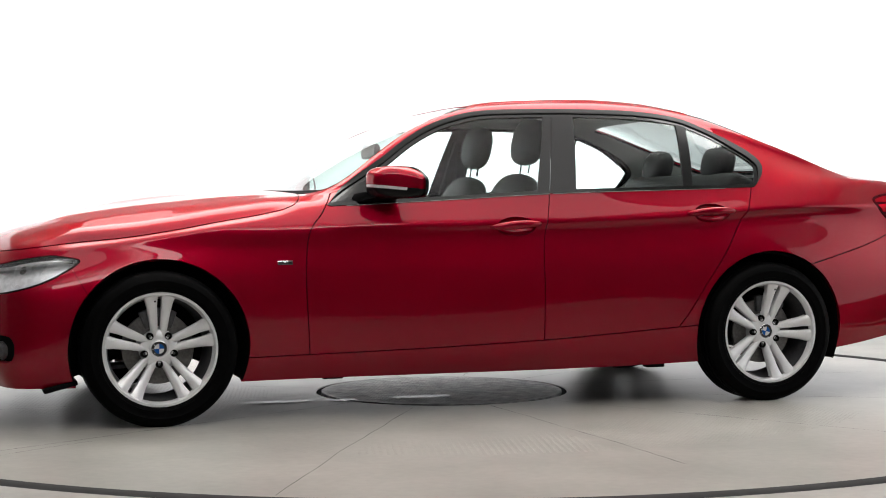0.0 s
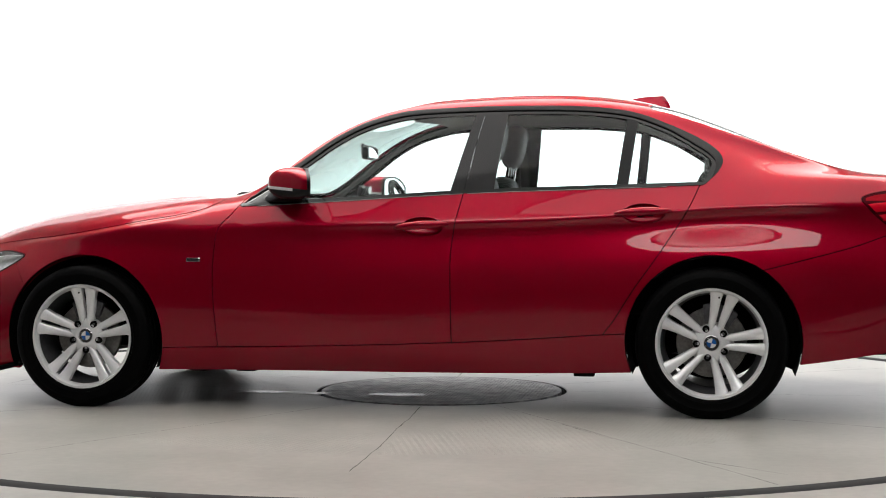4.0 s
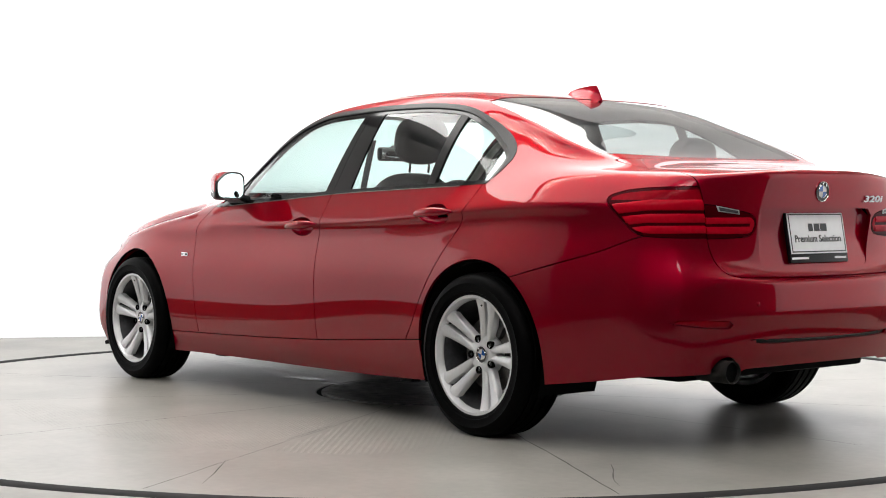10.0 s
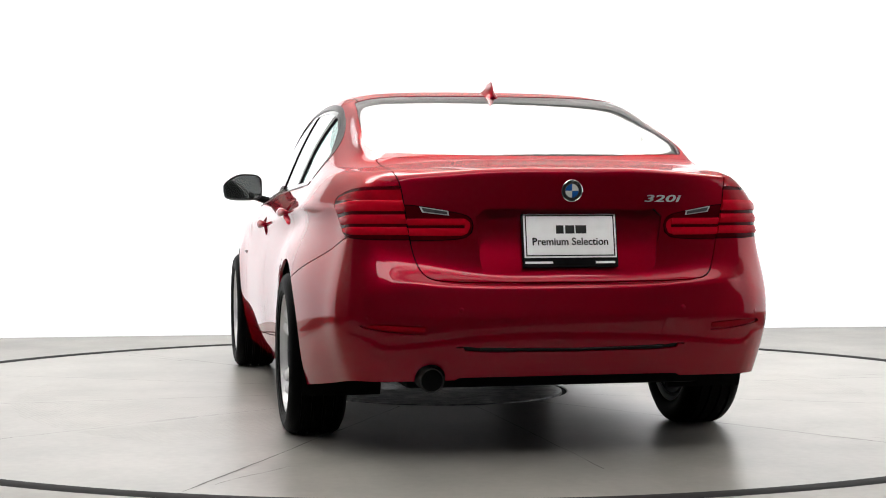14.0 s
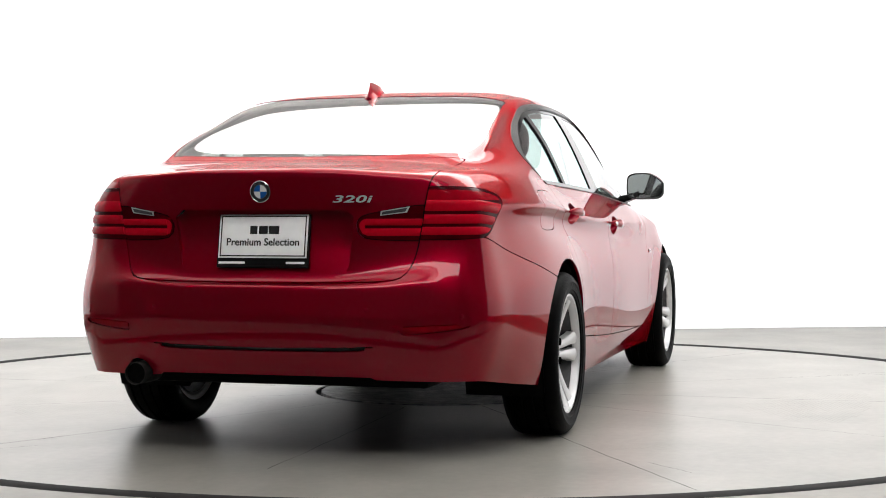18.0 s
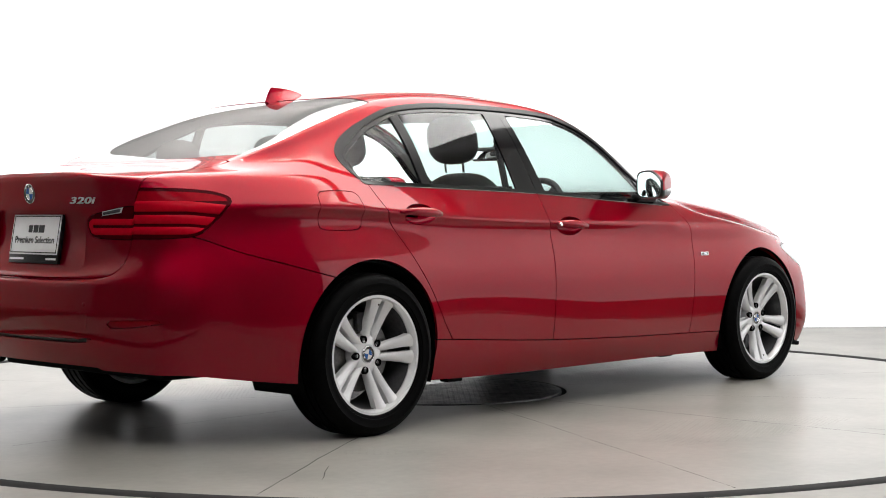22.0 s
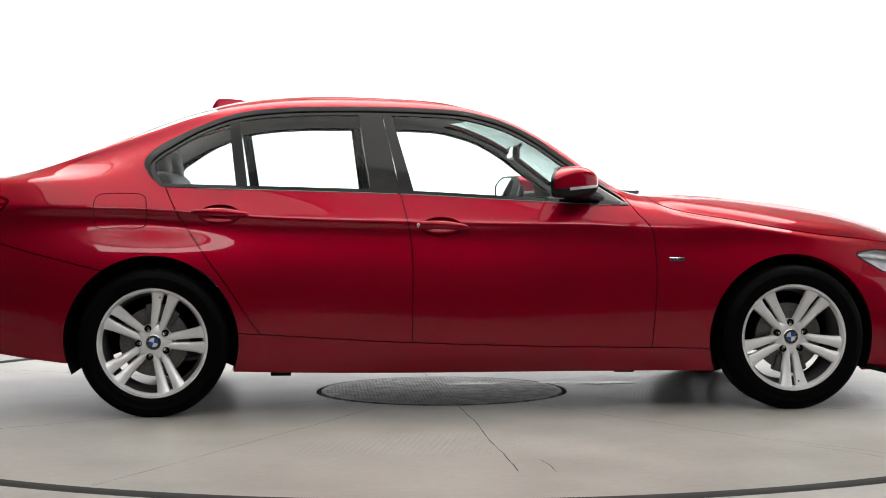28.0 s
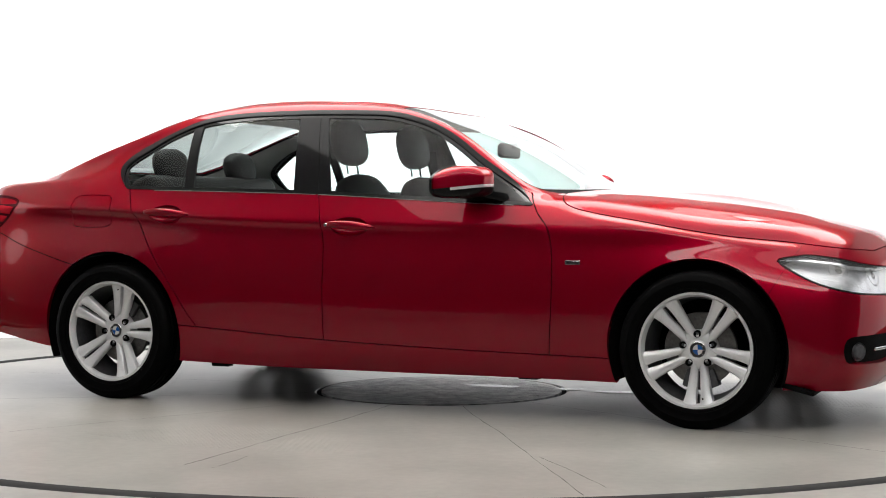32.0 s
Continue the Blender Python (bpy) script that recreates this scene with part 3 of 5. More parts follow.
def body_surface():
    """Columns: x, y, z, rail number, end mark, nx, ny, nz."""
    P, faces, crease = cage()
    target = P[:, :3].copy()
    for _ in range(4):                                       # pull the net so that the smooth surface passes near the guide lines
        Q, f2, k2 = subdivide(P, faces, crease)
        Q, _, _ = subdivide(Q, f2, k2)
        P[:, :3] += 0.75 * (target - Q[:len(P), :3])
    for level in range(3):
        P, faces, crease = subdivide(P, faces, crease if level < 2 else ())
    q = np.array(faces)
    tris = np.vstack([q[:, [0, 1, 2]], q[:, [0, 2, 3]]])
    N = vertex_normals(P, tris)
    if (N[:, 1] * P[:, 1]).sum() < 0:
        N = -N
    P[:, :3] += N * bonnet_lines(P)[:, None]
    N = vertex_normals(P, tris)
    if (N[:, 1] * P[:, 1]).sum() < 0:
        N = -N
        tris = tris[:, ::-1]
    return np.hstack([P, N]), tris


def split(mesh, f):
    """Cut a triangle mesh along f = 0; returns the part below zero and the part above."""
    V, T = mesh
    d = f(V)
    d = np.where(np.abs(d) < 1e-7, 1e-7, d)
    s = d[T] < 0
    cnt = s.sum(1)
    low, high = [T[cnt == 3]], [T[cnt == 0]]
    mixed = T[(cnt == 1) | (cnt == 2)]
    if len(mixed):
        ms = d[mixed] < 0
        lone = np.where(ms.sum(1) == 1, ms.argmax(1), (~ms).argmax(1))
        r = np.arange(len(mixed))
        a, b, c = mixed[r, lone], mixed[r, (lone + 1) % 3], mixed[r, (lone + 2) % 3]
        pairs = np.sort(np.vstack([np.stack([a, b], 1), np.stack([a, c], 1)]), 1)
        uniq, inv = np.unique(pairs, axis=0, return_inverse=True)
        inv = inv.ravel()
        t = d[uniq[:, 0]] / (d[uniq[:, 0]] - d[uniq[:, 1]])
        new_v = V[uniq[:, 0]] + t[:, None] * (V[uniq[:, 1]] - V[uniq[:, 0]])
        ab, ac = len(V) + inv[:len(mixed)], len(V) + inv[len(mixed):]
        V = np.vstack([V, new_v])
        tip = np.stack([a, ab, ac], 1)
        base = np.vstack([np.stack([ab, b, c], 1), np.stack([ab, c, ac], 1)])
        al = d[a] < 0
        al2 = np.concatenate([al, al])
        low += [tip[al], base[~al2]]
        high += [tip[~al], base[al2]]
    return tidy(V, np.vstack(low)), tidy(V, np.vstack(high))


def tidy(V, T):
    used = np.unique(T)
    back = np.zeros(len(V), int)
    back[used] = np.arange(len(used))
    return V[used], back[T]


def poly(points, smooth=0):
    """Signed distance (negative inside) to a closed outline."""
    pts = np.array(points, float)

    def dist(X, Y):
        p = np.stack([X, Y], 1)
        best = np.full(len(p), 1e9)
        inside = np.zeros(len(p), bool)
        for a, b in zip(pts, np.roll(pts, -1, 0)):
            e = b - a
            w = p - a
            t = np.clip((w @ e) / (e @ e), 0, 1)
            best = np.minimum(best, np.linalg.norm(w - t[:, None] * e, axis=1))
            c1 = (a[1] <= p[:, 1]) & (b[1] > p[:, 1])
            c2 = (a[1] > p[:, 1]) & (b[1] <= p[:, 1])
            cr = e[0] * w[:, 1] - e[1] * w[:, 0]
            inside ^= (c1 & (cr > 0)) | (c2 & (cr < 0))
        return np.where(inside, -best, best)
    return dist


def loop(points, steps=6):
    """A smooth closed outline through points; doubled points stay sharp."""
    p = np.array(points, float)
    n = len(p)
    out = []
    for i in range(n):
        q0, q1, q2, q3 = p[i - 1], p[i], p[(i + 1) % n], p[(i + 2) % n]
        if np.allclose(q1, q2):
            continue
        if np.allclose(q0, q1):
            q0 = 2 * q1 - q2
        if np.allclose(q2, q3):
            q3 = 2 * q2 - q1
        for k in range(steps):
            t = k / steps
            out.append(0.5 * (2 * q1 + (q2 - q0) * t + (2 * q0 - 5 * q1 + 4 * q2 - q3) * t * t + (3 * q1 - q0 - 3 * q2 + q3) * t ** 3))
    return out


def along(keys):
    """An open guide: value of the second coordinate as a function of the first."""
    k = sorted(keys)
    return lambda v: curve(k, v)


def panel(name, mesh, mat, parent=None, label="", flange=0.010, push=0.0):
    """One sheet panel with its edges turned inwards."""
    V, T = mesh
    if len(T) == 0:
        return None
    P, N = V[:, :3] + V[:, 5:8] * push, V[:, 5:8]
    N = N / np.maximum(np.linalg.norm(N, axis=1), 1e-9)[:, None]
    e = np.vstack([T[:, [0, 1]], T[:, [1, 2]], T[:, [2, 0]]])
    key = np.sort(e, 1)
    _, first, cnt = np.unique(key, axis=0, return_index=True, return_counts=True)
    b = e[first[cnt == 1]]
    verts, norms, tris = [P], [N], [T]
    if flange and len(b):
        n0 = len(P)
        tang = P[b[:, 1]] - P[b[:, 0]]
        side = np.cross(tang, N[b[:, 0]])
        side /= np.maximum(np.linalg.norm(side, axis=1), 1e-9)[:, None]
        m = len(b)
        verts += [P[b[:, 0]], P[b[:, 1]], P[b[:, 1]] - N[b[:, 1]] * flange, P[b[:, 0]] - N[b[:, 0]] * flange]
        norms += [side] * 4
        i0 = n0 + np.arange(m)
        tris += [np.stack([i0, i0 + 3 * m, i0 + 2 * m], 1), np.stack([i0, i0 + 2 * m, i0 + m], 1)]
    return link_mesh(name, np.vstack(verts), np.vstack(tris).tolist(), mat, parent or CAR, label, normals=np.vstack(norms))


X, Y, Z, S, CAPM = 0, 1, 2, 3, 4
GAP = 0.0021


def pieces(mesh):
    """The connected pieces of a sheet, largest first."""
    V, T = mesh
    if len(T) < 2:
        return [mesh]
    root = np.arange(len(V))
    while True:
        m = root[T].min(1)
        new_root = root.copy()
        for k in range(3):
            np.minimum.at(new_root, T[:, k], m)
        new_root = new_root[new_root]
        if (new_root == root).all():
            break
        root = new_root
    r = root[T[:, 0]]
    ids, n = np.unique(r, return_counts=True)
    return [tidy(V, T[r == ids[q]]) for q in np.argsort(-n)]


def biggest(mesh):
    return pieces(mesh)[0]


def both_sides(mesh):
    return split(mesh, lambda V: -V[:, Y])      # left (y > 0) first


def cut_gap(mesh, f, gap=GAP):
    """Split along f = 0 leaving an open gap; (inside, outside)."""
    inner, rest = split(mesh, lambda V: f(V) + gap)
    _, outer = split(rest, lambda V: f(V) - gap)
    return inner, outer


# outlines in side view (x, z)
DLO = loop([(.690, .903), (.690, .903), (.600, .985), (.527, 1.041), (.415, 1.115), (.290, 1.205), (.164, 1.273), (.039, 1.314), (-.087, 1.337), (-.34, 1.348), (-.60, 1.350), (-.85, 1.344),
            (-1.055, 1.319), (-1.21, 1.264), (-1.34, 1.203), (-1.420, 1.150), (-1.452, 1.100), (-1.432, 1.050), (-1.372, .990), (-1.372, .990), (-.83, .975), (-.337, .959), (.168, .931)], 5)
dlo_d = poly(DLO)
FRONT_DOOR = loop([(.715, .87), (.769, .804), (.788, .694), (.790, .523), (.768, .20), (.768, .20), (.20, .20), (-.289, .20), (-.289, .20), (-.286, .522), (-.286, .695), (-.302, .819), (-.335, .962), (-.375, 1.164), (-.415, 1.345), (-.43, 1.42),
                   (-.43, 1.42), (-.05, 1.40), (.25, 1.30), (.45, 1.15), (.60, 1.02), (.680, .92)], 4)
REAR_DOOR = loop([(-.289, .20), (-.289, .20), (-.286, .522), (-.286, .695), (-.302, .819), (-.335, .962), (-.375, 1.164), (-.415, 1.345), (-.43, 1.42), (-.43, 1.42), (-.8, 1.42), (-1.1, 1.34), (-1.29, 1.21), (-1.37, 1.13), (-1.375, 1.05), (-1.352, .985),
                  (-1.307, .889), (-1.247, .792), (-1.165, .670), (-1.078, .548), (-.993, .414), (-.945, .350), (-.86, .20), (-.86, .20)], 4)
fd, rd = poly(FRONT_DOOR), poly(REAR_DOOR)
TAIL_SIDE = poly(loop([(-2.025, .930), (-2.06, .950), (-2.13, .962), (-2.3, .969), (-2.7, .969), (-2.7, .969), (-2.7, .781), (-2.7, .781), (-2.36, .783), (-2.25, .786), (-2.165, .799), (-2.10, .845), (-2.05, .895)], 4))
TAIL_INNER = poly(loop([(.70, .905), (.70, .905), (.586, .905), (.526, .900), (.427, .882), (.365, .866), (.345, .835), (.360, .797), (.42, .784), (.566, .780), (.70, .780), (.70, .780)], 4))
TRUNK_REAR = poly(loop([(0, .633), (.30, .636), (.46, .643), (.515, .662), (.545, .72), (.568, .83), (.590, .965), (.607, 1.03), (.625, 1.2), (.625, 1.6), (.625, 1.6), (-.01, 1.6), (-.01, 1.6), (-.01, .633), (-.01, .633)], 4))
HEAD_SIDE = poly(loop([(1.715, .682), (1.78, .700), (1.84, .704), (1.95, .688), (2.06, .662), (2.4, .60), (2.4, .60), (2.4, .52), (2.4, .52), (2.07, .545), (1.97, .562), (1.88, .588), (1.79, .630)], 4))
FOG = poly(loop([(.72, .385), (.80, .372), (.80, .285), (.72, .272), (.55, .270), (.42, .285), (.40, .33), (.44, .375), (.55, .388)], 4))
rear_gap = along([(-2.6, .80), (-2.17, .787), (-2.014, .734), (-1.781, .672), (-1.636, .635), (-1.3, .56)])
sill_gap = along([(-1.1, .360), (-1.029, .356), (-.4, .315), (.169, .292), (1.012, .272), (1.1, .27)])
ARCHES = ((1.402, .318, .371), (-1.412, .322, .373))


def not_side(V):
    """Positive on the top and on the ends, for cuts that belong to the flanks."""
    return np.maximum((V[:, S] - 8.45) * 0.06, np.abs(V[:, CAPM]) * 0.2 - 0.1)


def door_side(V):
    return np.maximum((V[:, S] - 7.6) * 0.06, np.abs(V[:, CAPM]) * 0.2 - 0.1)


def front_gap(V):
    """Front bumper joint, from the arch up to the lamp."""
    return 1.70 + (V[:, Z] - .56) * 0.55 - V[:, X]


def build_body():
    body = body_surface()
    V, T = body
    # wheel arches
    for cx, cz, r in ARCHES:
        _, body = split((V, T), lambda V: np.maximum(np.hypot(V[:, X] - cx, V[:, Z] - cz) - r, np.maximum(.5 - np.abs(V[:, Y]), np.abs(V[:, CAPM]) * 0.2 - 0.15)))
        V, T = body
    inner_source = body
    # side windows with their black surround
    dlo, body = split(body, lambda V: np.maximum(dlo_d(V[:, X], V[:, Z]), not_side(V)))
    glass_hole = dlo
    # screens
    def screen(V):
        top = .03 - .18 * np.abs(V[:, Y]) ** 1.6
        base = .86 - .42 * np.abs(V[:, Y]) ** 2
        return np.maximum.reduce([8.85 - V[:, S], (top - V[:, X]) * 3, (V[:, X] - base) * 3])
    def back_screen(V):
        top = -1.165 + .10 * np.abs(V[:, Y]) ** 2
        base = -1.895 + .15 * np.abs(V[:, Y]) ** 2
        return np.maximum.reduce([8.72 - V[:, S], (V[:, X] - top) * 3, (base - V[:, X]) * 3])
    wind, body = split(body, screen)
    back, body = split(body, back_screen)
    for nm, sheet, f, lab, pane in (("windscreen", wind, screen, "tinted windscreen", SCREEN_GLASS), ("rear_window", back, back_screen, "heated rear window", BACK_GLASS)):
        glass, border = split(sheet, lambda V: f(V) + 0.035)
        g = panel(nm, glass, pane, label=lab, flange=0.0, push=-0.002)
        g.visible_shadow = False
        panel("black_border", border, BLACK_GLOSS, g, "black glass edge band", flange=0.004, push=-0.002)
    # bonnet and boot lid
    def bonnet(V):
        return np.maximum.reduce([curve(HOOD_KEYS, V[:, X]) - V[:, Z], .72 + .14 * np.cos(np.clip(V[:, Y] / .75, -1, 1) * math.pi / 2) - V[:, X] + 0 * V[:, Z], V[:, X] - 2.02 - .09 * np.cos(np.clip(V[:, Y] / .62, -1, 1) * 1.5)])
    hood, body = cut_gap(body, bonnet)
    cowl, body = split(body, lambda V: np.maximum.reduce([(8.8 - V[:, S]) * .09, .5 - V[:, X], V[:, X] - 1.2]))
    panel("bonnet", hood, PAINT, label="red bonnet")
    for half in both_sides(cowl):
        panel("windscreen_cowl", biggest(half), BLACK_MATT, label="black plastic cowl below the windscreen")
    def lid(V):
        return np.maximum(TRUNK_REAR(np.abs(V[:, Y]), V[:, Z]), (V[:, X] + 1.945 - .12 * V[:, Y] ** 2))
    trunk, body = cut_gap(body, lid)
    lamp, trunk = cut_gap(trunk, lambda V: np.maximum(TAIL_INNER(np.abs(V[:, Y]), V[:, Z]), V[:, X] + 2.1), 0.0015)
    niche, trunk = split(trunk, lambda V: np.maximum(NICHE(np.abs(V[:, Y]), V[:, Z]), V[:, X] + 2.2))
    bl = panel("boot_lid", trunk, PAINT, label="red boot lid with a lip", flange=0.014)
    h = np.clip((niche[0][:, Z] - .668) / .15, 0, 1)
    w = np.clip((.345 - np.abs(niche[0][:, Y])) / .03, 0, 1)
    niche[0][:, X] += .032 * h * h * (3 - 2 * h) * (.35 + .65 * w)
    Nn = vertex_normals(*niche)
    niche[0][:, 5:8] = Nn * np.where((Nn[:, 0] < 0)[:, None], 1, -1)
    panel("plate_niche", niche, PAINT, bl, "recess for the number plate", flange=0)
    lip_edge(trunk, bl)
    outer, body = cut_gap(body, lambda V: np.maximum(TAIL_SIDE(V[:, X], V[:, Z]), .4 - np.abs(V[:, Y])), 0.0015)
    # head lamps
    head, body = cut_gap(body, lambda V: np.maximum(HEAD_SIDE(V[:, X], V[:, Z]), .30 - np.abs(V[:, Y])), 0.0014)
    # bumpers
    bump_r, body = cut_gap(body, lambda V: np.maximum(V[:, Z] - rear_gap(V[:, X]), V[:, X] + 1.45), 0.0022)
    bump_f, body = cut_gap(body, lambda V: np.maximum(front_gap(V), V[:, Z] - .80), 0.0009)
    sides = both_sides(body)
    roof_and_quarters = []
    for sgn, half in ((1, sides[0]), (-1, sides[1])):
        sill, half = cut_gap(half, lambda V: np.maximum(V[:, Z] - sill_gap(V[:, X]), np.abs(V[:, X]) - 1.25), 0.0022)
        door, half = cut_gap(half, lambda V: np.maximum(fd(V[:, X], V[:, Z]), door_side(V)))
        rdoor, half = cut_gap(half, lambda V: np.maximum(rd(V[:, X], V[:, Z]), door_side(V)))
        fender, half = cut_gap(half, lambda V: np.maximum(.55 - V[:, X], V[:, Z] - .99 + 0 * V[:, X]), 0.0005)
        panel("front_door", door_cut(door, sgn, 0), PAINT)
        panel("rear_door", door_cut(rdoor, sgn, 1), PAINT)
        panel("side_sill", sill, PAINT, flange=0.03)
        for q, bit in enumerate(pieces(fender)):
            if len(bit[1]) > 6:
                panel("wing_tip" if q else "front_wing", bit, PAINT, flange=0.012 if q else 0.03)
        if sgn < 0:
            flap, half = cut_gap(half, lambda V: np.maximum(FUEL(V[:, X], V[:, Z]), -V[:, S] + 2), 0.0016)
            panel("fuel_flap", flap, PAINT)
        roof_and_quarters.append(half)
    # roof and quarters stay one sheet: join the two halves again
    Va, Ta = roof_and_quarters[0]
    Vb, Tb = roof_and_quarters[1]
    whole = (np.vstack([Va, Vb]), np.vstack([Ta, Tb + len(Va)]))
    roof, whole = cut_gap(whole, lambda V: np.maximum.reduce([(8.93 - V[:, S]) * .06, -1.20 - V[:, X], V[:, X] - .30]), 0.0016)
    panel("roof", roof, PAINT, label="red roof panel", flange=0.008)
    panel("upper_body", whole, PAINT, label="red pillars and rear quarters", flange=0.012)
    return dict(dlo=dlo, lamp_inner=lamp, lamp_outer=outer, head=head, screen=screen, back_screen=back_screen, bump_r=bump_r, bump_f=bump_f, inner=inner_source)


door_holes = ((-.160, .814, .092, .043), (-1.118, .870, .092, .043))
FUEL = poly(loop([(-1.652, .935), (-1.622, .960), (-1.465, .960), (-1.435, .935), (-1.432, .842), (-1.462, .812), (-1.628, .812), (-1.655, .842)], 4))


def door_cut(mesh, sgn, which):
    """The pocket behind the door handle is cut out of the skin."""
    cx, cz, a, b = door_holes[which]
    _, out = split(mesh, lambda V: (np.hypot((V[:, X] - cx) / a, (V[:, Z] - cz) / b) - 1) * b)
    return out


NICHE = poly(loop([(0, .890), (.28, .889), (.330, .884), (.336, .86), (.325, .76), (.315, .69), (.29, .668), (.2, .665), (0, .664), (-.02, .664), (-.02, .664), (-.02, .890), (-.02, .890)], 4))


def lip_edge(sheet, parent):
    """Walls of the recess: the lid's inner edge carried inwards."""
    V, T = sheet
    e = np.vstack([T[:, [0, 1]], T[:, [1, 2]], T[:, [2, 0]]])
    _, first, cnt = np.unique(np.sort(e, 1), axis=0, return_index=True, return_counts=True)
    b = e[first[cnt == 1]]
    m = (V[b[:, 0], :3] + V[b[:, 1], :3]) / 2
    d = NICHE(np.abs(m[:, 1]), m[:, 2])
    b = b[(np.abs(d) < .004) & (m[:, 0] < -2.2)]
    P = V[:, :3]
    back = np.array([.036, 0, 0])
    ym, zm = P[b].mean(1)[:, 1], P[b].mean(1)[:, 2]
    for keep in ((np.abs(ym) < .34) & (zm > .80), (ym > .2) & (zm < .875) & (zm > .70), (ym < -.2) & (zm < .875) & (zm > .70)):
        c = b[keep]
        if len(c) < 3:
            continue
        # the longest unbroken run of the edge
        run = max(pieces((V, np.stack([c[:, 0], c[:, 1], c[:, 1]], 1))), key=lambda q: len(q[1]))
        Q, c = run[0][:, :3], run[1][:, :2]
        n = len(Q)
        link_mesh("niche_edge", np.vstack([Q, Q + back]), np.stack([c[:, 0], c[:, 1], c[:, 1] + n, c[:, 0] + n], 1).tolist(), PAINT, parent, smooth=False)


SHEETS = build_body()


# ---- bumpers, lamps, glass ----
REFLECTOR = poly(loop([(.500, .468), (.515, .458), (.60, .462), (.715, .477), (.735, .492), (.70, .494), (.60, .492), (.52, .488)], 4))
VALANCE_STRIP = poly(loop([(0, .408), (.20, .411), (.33, .415), (.415, .417), (.39, .403), (.33, .397), (.20, .394), (0, .392), (-.02, .392), (-.02, .392), (-.02, .408), (-.02, .408)], 4))
LOWER_VALANCE = poly(loop([(.43, .27), (.43, .27), (.41, .298), (.36, .306), (0, .308), (-.02, .308), (-.02, .308), (-.02, .1), (-.02, .1), (.43, .1), (.43, .1)], 4))
KIDNEY = poly(loop([(.045, .690), (.16, .708), (.245, .700), (.275, .665), (.262, .590), (.225, .520), (.17, .490), (.09, .485), (.045, .50), (.030, .58), (.030, .66)], 4))
INTAKE = poly(loop([(0, .375), (.25, .372), (.335, .350), (.345, .29), (.30, .235), (.20, .222), (0, .220), (-.02, .22), (-.02, .22), (-.02, .375), (-.02, .375)], 4))


def belt_z(x):
    return curve([(-1.4, .990), (-.83, .975), (-.337, .959), (.168, .931), (.69, .903)], x)


